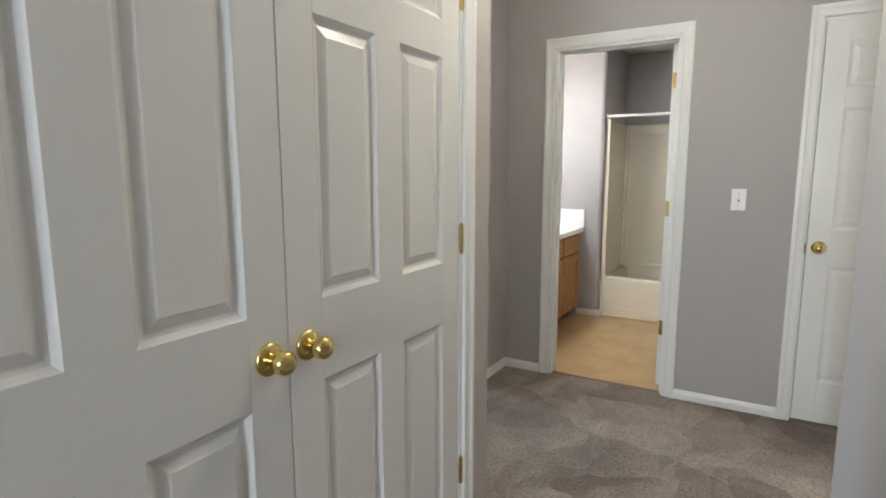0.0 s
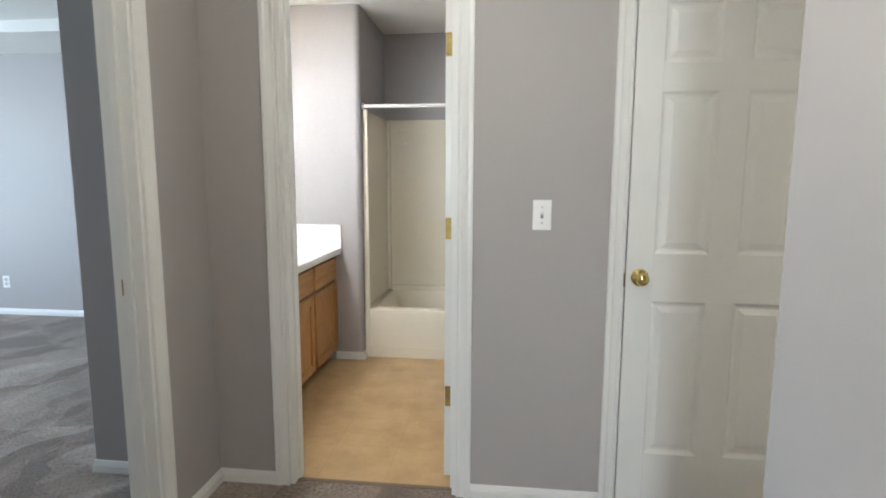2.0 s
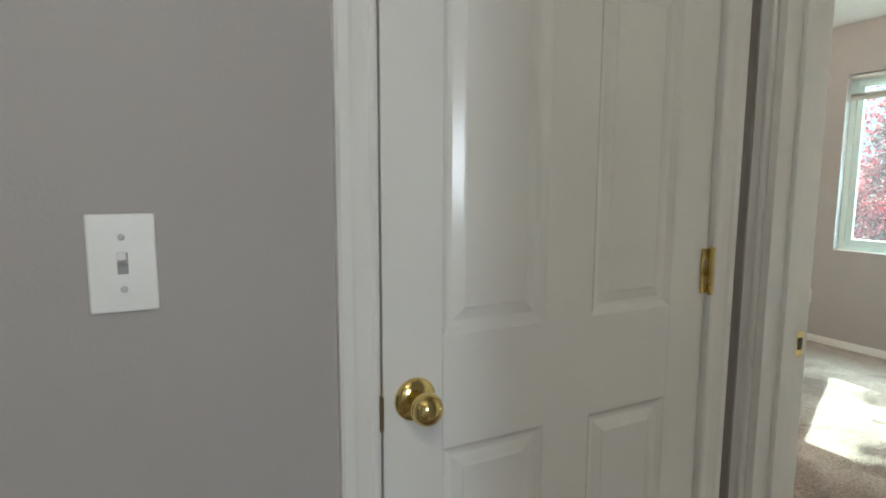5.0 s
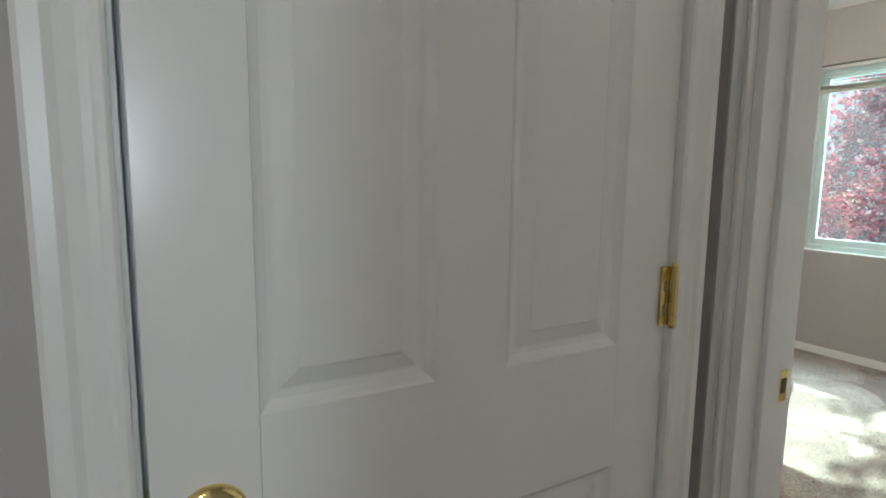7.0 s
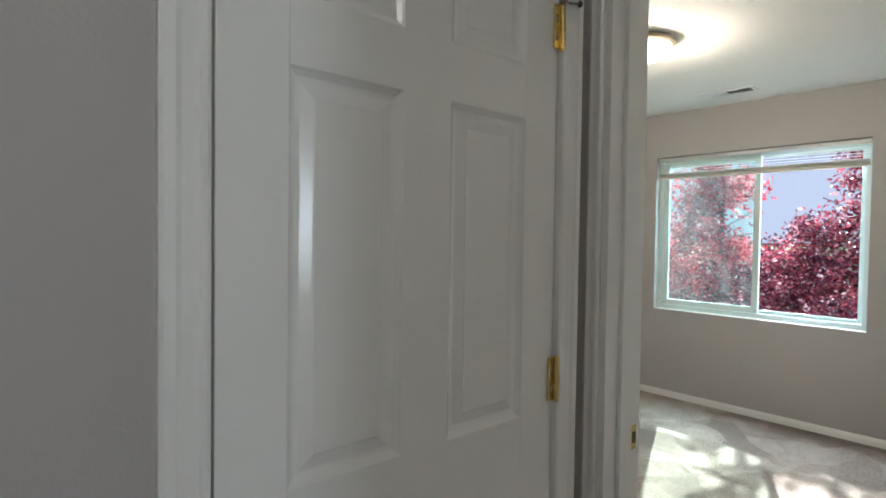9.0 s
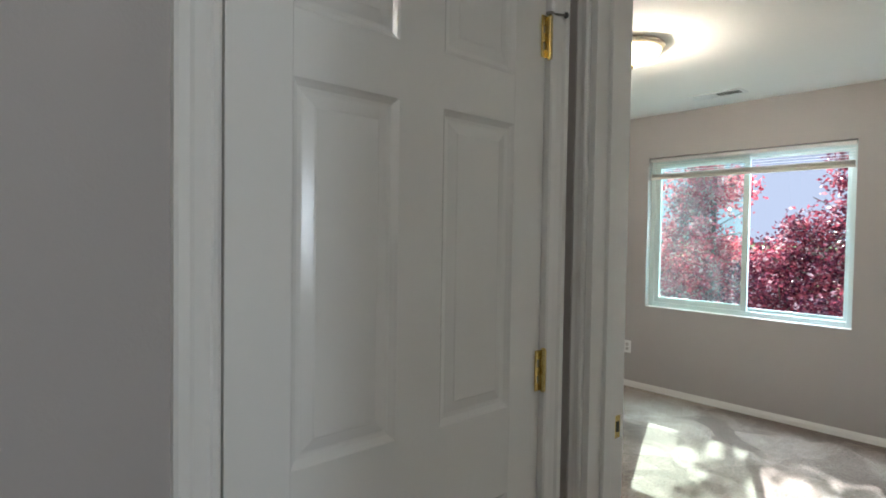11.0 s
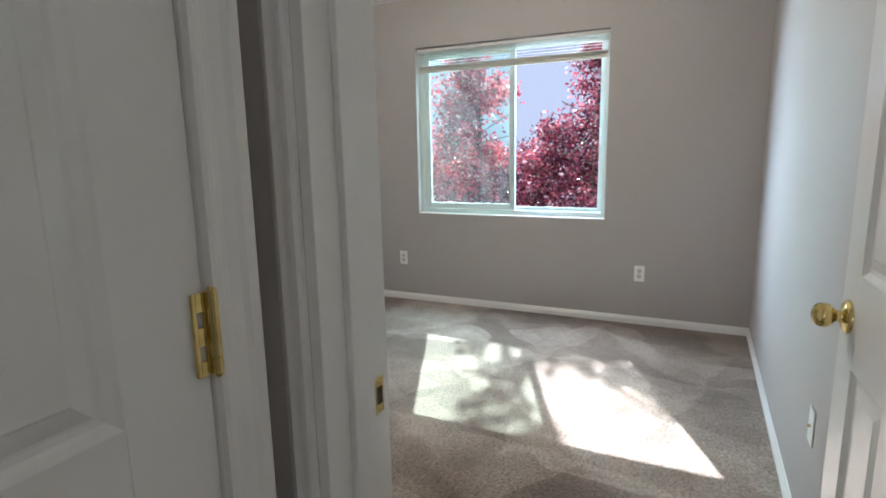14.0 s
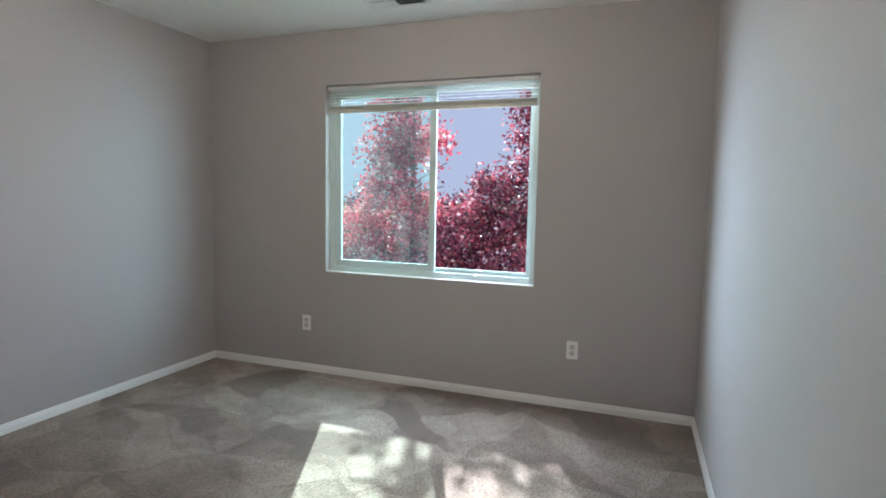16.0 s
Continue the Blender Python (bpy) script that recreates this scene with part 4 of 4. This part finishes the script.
def bathtub():
    x0, x1, y0, y1 = -0.798, 0.713, 5.880, BATH_N - 0.002
    t = thing("bathtub", pose(0, 0, VZ), "bone-coloured fibreglass tub and shower surround", "bathtub")
    bm = bmesh.new()
    rim = 0.362
    outer = [bm.verts.new(c) for c in ((x0, y0, 0), (x1, y0, 0), (x1, y1, 0), (x0, y1, 0))]
    stages = [((x0, x1, y0, y1), rim - 0.02), ((x0 + 0.004, x1 - 0.004, y0 + 0.004, y1 - 0.004), rim - 0.006), ((x0 + 0.015, x1 - 0.015, y0 + 0.015, y1 - 0.015), rim), ((x0 + 0.07, x1 - 0.07, y0 + 0.075, y1 - 0.06), rim), ((x0 + 0.09, x1 - 0.09, y0 + 0.095, y1 - 0.075), rim - 0.02), ((x0 + 0.16, x1 - 0.16, y0 + 0.14, y1 - 0.12), 0.07), ((x0 + 0.22, x1 - 0.22, y0 + 0.19, y1 - 0.17), 0.045)]
    last = outer
    for (a, b, c, d), z in stages:
        ring = [bm.verts.new(p) for p in ((a, c, z), (b, c, z), (b, d, z), (a, d, z))]
        for i in range(4):
            bm.faces.new((last[i], last[(i + 1) % 4], ring[(i + 1) % 4], ring[i]))
        last = ring
    bm.faces.new(last)
    part("tub", bm, TUB, t, smooth=True)
    bm = bmesh.new()
    box(bm, x0 + 0.03, x1 - 0.03, y0 - 0.006, y0 + 0.004, 0.0, 0.085, 0.005)
    part("apron_foot", bm, TUB, t)
    top = 1.775
    bm = bmesh.new()
    box(bm, x0, x0 + 0.022, y0 + 0.035, y1, rim, top, 0.008)
    part("side_panel", bm, TUB, t)
    bm = bmesh.new()
    box(bm, x0 - 0.001, x0 + 0.036, y0 - 0.003, y0 + 0.038, 0.0, top + 0.004, 0.010)
    part("edge_flange", bm, TUB, t)
    bm = bmesh.new()
    box(bm, x0 + 0.022, x1, y1 - 0.020, y1, rim, top, 0.008)
    part("back_panel", bm, TUB, t)
    bm = bmesh.new()
    box(bm, x0 + 0.018, x0 + 0.050, y1 - 0.050, y1 - 0.016, rim, top - 0.004, 0.015)
    part("corner_column", bm, TUB, t, smooth=True)
    bm = bmesh.new()
    box(bm, x0 + 0.05, x1 - 0.02, y1 - 0.062, y1 - 0.018, rim - 0.01, rim + 0.045, 0.018)
    part("ledge", bm, TUB, t)
    bm = bmesh.new()
    box(bm, x0 + 0.10, x1 - 0.06, y1 - 0.0235, y1 - 0.018, rim + 0.16, top - 0.10, 0.0025)
    part("moulded_panel", bm, TUB, t)
    # Pale stud added in place of a bright highlight on the back panel.
    bm = bmesh.new()
    lathe(bm, [(0.014, 0), (0.013, 0.006), (0.006, 0.010), (0.006, 0.022), (0.010, 0.026), (0.0, 0.030)], 14, pose(x0 + 0.175, y1 - 0.028, 1.585, 90, 0, 0))
    part("highlight_stud", bm, CHROME, t, "small pale stud put in for a highlight")


bathtub()
rodt = thing("shower_rod", pose(0, 5.895, 1.782), "white straight shower curtain rod", "shower rod")
bm = bmesh.new()
rod(bm, (-0.798, 0, 0), (0.712, 0, 0), 0.0125, 16)
part("tube", bm, CHROME, rodt, smooth=True)
bm = bmesh.new()
lathe(bm, [(0.026, 0), (0.024, 0.008), (0.014, 0.014)], 20, pose(-0.7995, 0, 0, 0, 90, 0))
part("end_flange", bm, CHROME, rodt, smooth=True)

# ---- outdoors ----
bm = bmesh.new()
bmesh.ops.create_grid(bm, x_segments=8, y_segments=8, size=1500)
solo("ground", bm, GRASS, "dry lawn far below the upstairs window", "ground", "structure", m=pose(0, 0, -2.9))


def tree(name, x, y, base, trunk_h, blobs, leaf_count, size, material, label, seed):
    rnd = random.Random(seed)
    t = thing(name, pose(x, y, base), label, "tree")
    bm = bmesh.new()
    lathe(bm, [(0.12, 0), (0.07, 0.8), (0.030, trunk_h * 0.45), (0.012, trunk_h)], 10)
    for cx, cy, cz, r, *_ in blobs:
        start = Vector((0, 0, min(trunk_h, max(1.2, cz - 1.3))))
        end = Vector((cx, cy, cz))
        midp = (start + end) / 2 + Vector((rnd.uniform(-0.15, 0.15), rnd.uniform(-0.15, 0.15), 0.12))
        rod(bm, start, midp, 0.022, 6)
        rod(bm, midp, end, 0.013, 6)
        for _ in range(9):
            tip = end + Vector((rnd.gauss(0, 1), rnd.gauss(0, 1), rnd.gauss(0, 0.8) + 0.3)) * r * 0.55
            rod(bm, end + Vector((0, 0, -0.1)), tip, 0.008, 4)
    part("trunk", bm, BARK, t)
    verts, faces = [], []
    weights = [b[3] ** 2.4 * (b[4] if len(b) > 4 else 1.0) for b in blobs]
    total = sum(weights)
    for (cx, cy, cz, r, *_), weight in zip(blobs, weights):
        sprays = []
        for _ in range(max(7, int(70 * r)) if r > 0.26 else 18):
            d = Vector((rnd.gauss(0, 1), rnd.gauss(0, 1), rnd.gauss(0, 1))).normalized()
            sprays.append(Vector((cx, cy, cz)) + d * r * rnd.uniform(0.35, 1.08))
        for _ in range(int(leaf_count * weight / total)):
            c = rnd.choice(sprays) + Vector((rnd.gauss(0, 1), rnd.gauss(0, 1), rnd.gauss(0, 1))) * (0.10 if r > 0.26 else 0.024)
            u = Vector((rnd.gauss(0, 1), rnd.gauss(0, 1), rnd.gauss(0, 0.7))).normalized()
            w = u.cross(Vector((rnd.gauss(0, 1), rnd.gauss(0, 1), rnd.gauss(0, 1)))).normalized()
            n = u.cross(w)
            s = size * rnd.uniform(0.6, 1.25)
            k = len(verts)
            verts += [c - u * s * 0.5, c + w * s * 0.32 + n * s * 0.10, c + u * s * 0.55, c - w * s * 0.32 + n * s * 0.10]
            faces += [(k, k + 1, k + 2), (k, k + 2, k + 3)]
    data = bpy.data.meshes.new("crown")
    data.from_pydata([tuple(v) for v in verts], [], faces)
    data.materials.append(material)
    crown = new("crown", data)
    crown.parent = t
    tagged(crown, kind="stuff")


# Small clumps above z 7.9 are unseen, added to dapple the sun patch.
tree("maple_tree", 9.3, 7.0, -2.9, 8.6, [(0, 0.1, 2.9, 0.75), (0.1, -0.2, 3.7, 0.62), (-0.1, 0.35, 4.3, 0.55), (0.1, 0.0, 5.1, 0.52), (0.0, 0.6, 3.3, 0.6), (0.3, -0.45, 2.9, 0.55), (0.2, 0.95, 3.6, 0.5), (0.0, 0.25, 6.0, 0.45), (0, 0.45, 5.0, 0.42, 0.8), (0, 0.30, 5.7, 0.38, 0.8), (0, 1.2, 3.1, 0.40, 0.5), (0, 0.12, 8.82, 0.24, 0.5), (0, 0.06, 8.40, 0.24, 0.5), (0, -0.06, 9.02, 0.16, 0.7), (0, 0.24, 8.05, 0.14, 0.6), (0, -0.26, 8.00, 0.22, 0.8), (0, -0.52, 8.02, 0.24, 0.8), (0, -0.76, 8.12, 0.24, 0.8), (0, -0.86, 8.52, 0.16, 0.8), (0.1, 0.0, 7.1, 0.3, 0.4)], 27000, 0.074, LEAF_RED, "slender maple tree in bright red leaf", 3)
tree("plum_tree", 9.0, 5.15, -2.9, 4.6, [(0, 0, 3.1, 1.0), (0, 0.8, 3.3, 0.8), (0.1, 1.3, 3.1, 0.62), (0.1, -0.30, 4.5, 0.70, 1.5), (0.1, -0.44, 5.5, 0.62, 2.4), (0.1, -0.55, 6.2, 0.50, 2.2), (0, 0.35, 4.15, 0.55, 1.3), (0, 0.8, 3.95, 0.42, 1.3), (0.2, -1.0, 4.2, 0.9), (0, 0.5, 2.2, 0.9), (0.2, 1.75, 2.7, 0.65), (0.3, 1.3, 2.2, 0.8), (0.5, 2.2, 2.1, 0.75), (0.4, -0.9, 3.2, 0.8)], 70000, 0.064, LEAF_DARK, "spreading purple-leaved plum tree", 5)
tree("plum_tree", 12.4, 8.0, -2.9, 4.2, [(0, 0, 3.2, 1.1), (0.2, 1.3, 3.4, 1.0), (0, -1.4, 3.2, 1.1), (0, 2.5, 3.4, 0.9), (0, -2.6, 3.0, 1.0), (0, -0.7, 3.6, 0.7), (0, 0.4, 2.2, 1.2), (0, -1.6, 2.0, 1.2)], 22000, 0.10, LEAF_DARK, "spreading purple-leaved plum tree farther off", 8)

# Far ridge backdrop; its own glow imitates bright haze past the trees.
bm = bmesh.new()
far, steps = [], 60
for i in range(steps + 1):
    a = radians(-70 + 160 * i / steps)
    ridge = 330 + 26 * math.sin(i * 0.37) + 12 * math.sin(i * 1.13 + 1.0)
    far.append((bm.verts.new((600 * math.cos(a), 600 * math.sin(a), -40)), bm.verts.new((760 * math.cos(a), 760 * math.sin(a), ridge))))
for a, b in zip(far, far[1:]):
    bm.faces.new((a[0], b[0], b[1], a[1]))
solo("backdrop", bm, HILL, "far hillside backdrop with its blue haze put in as glow", "hillside", "structure")
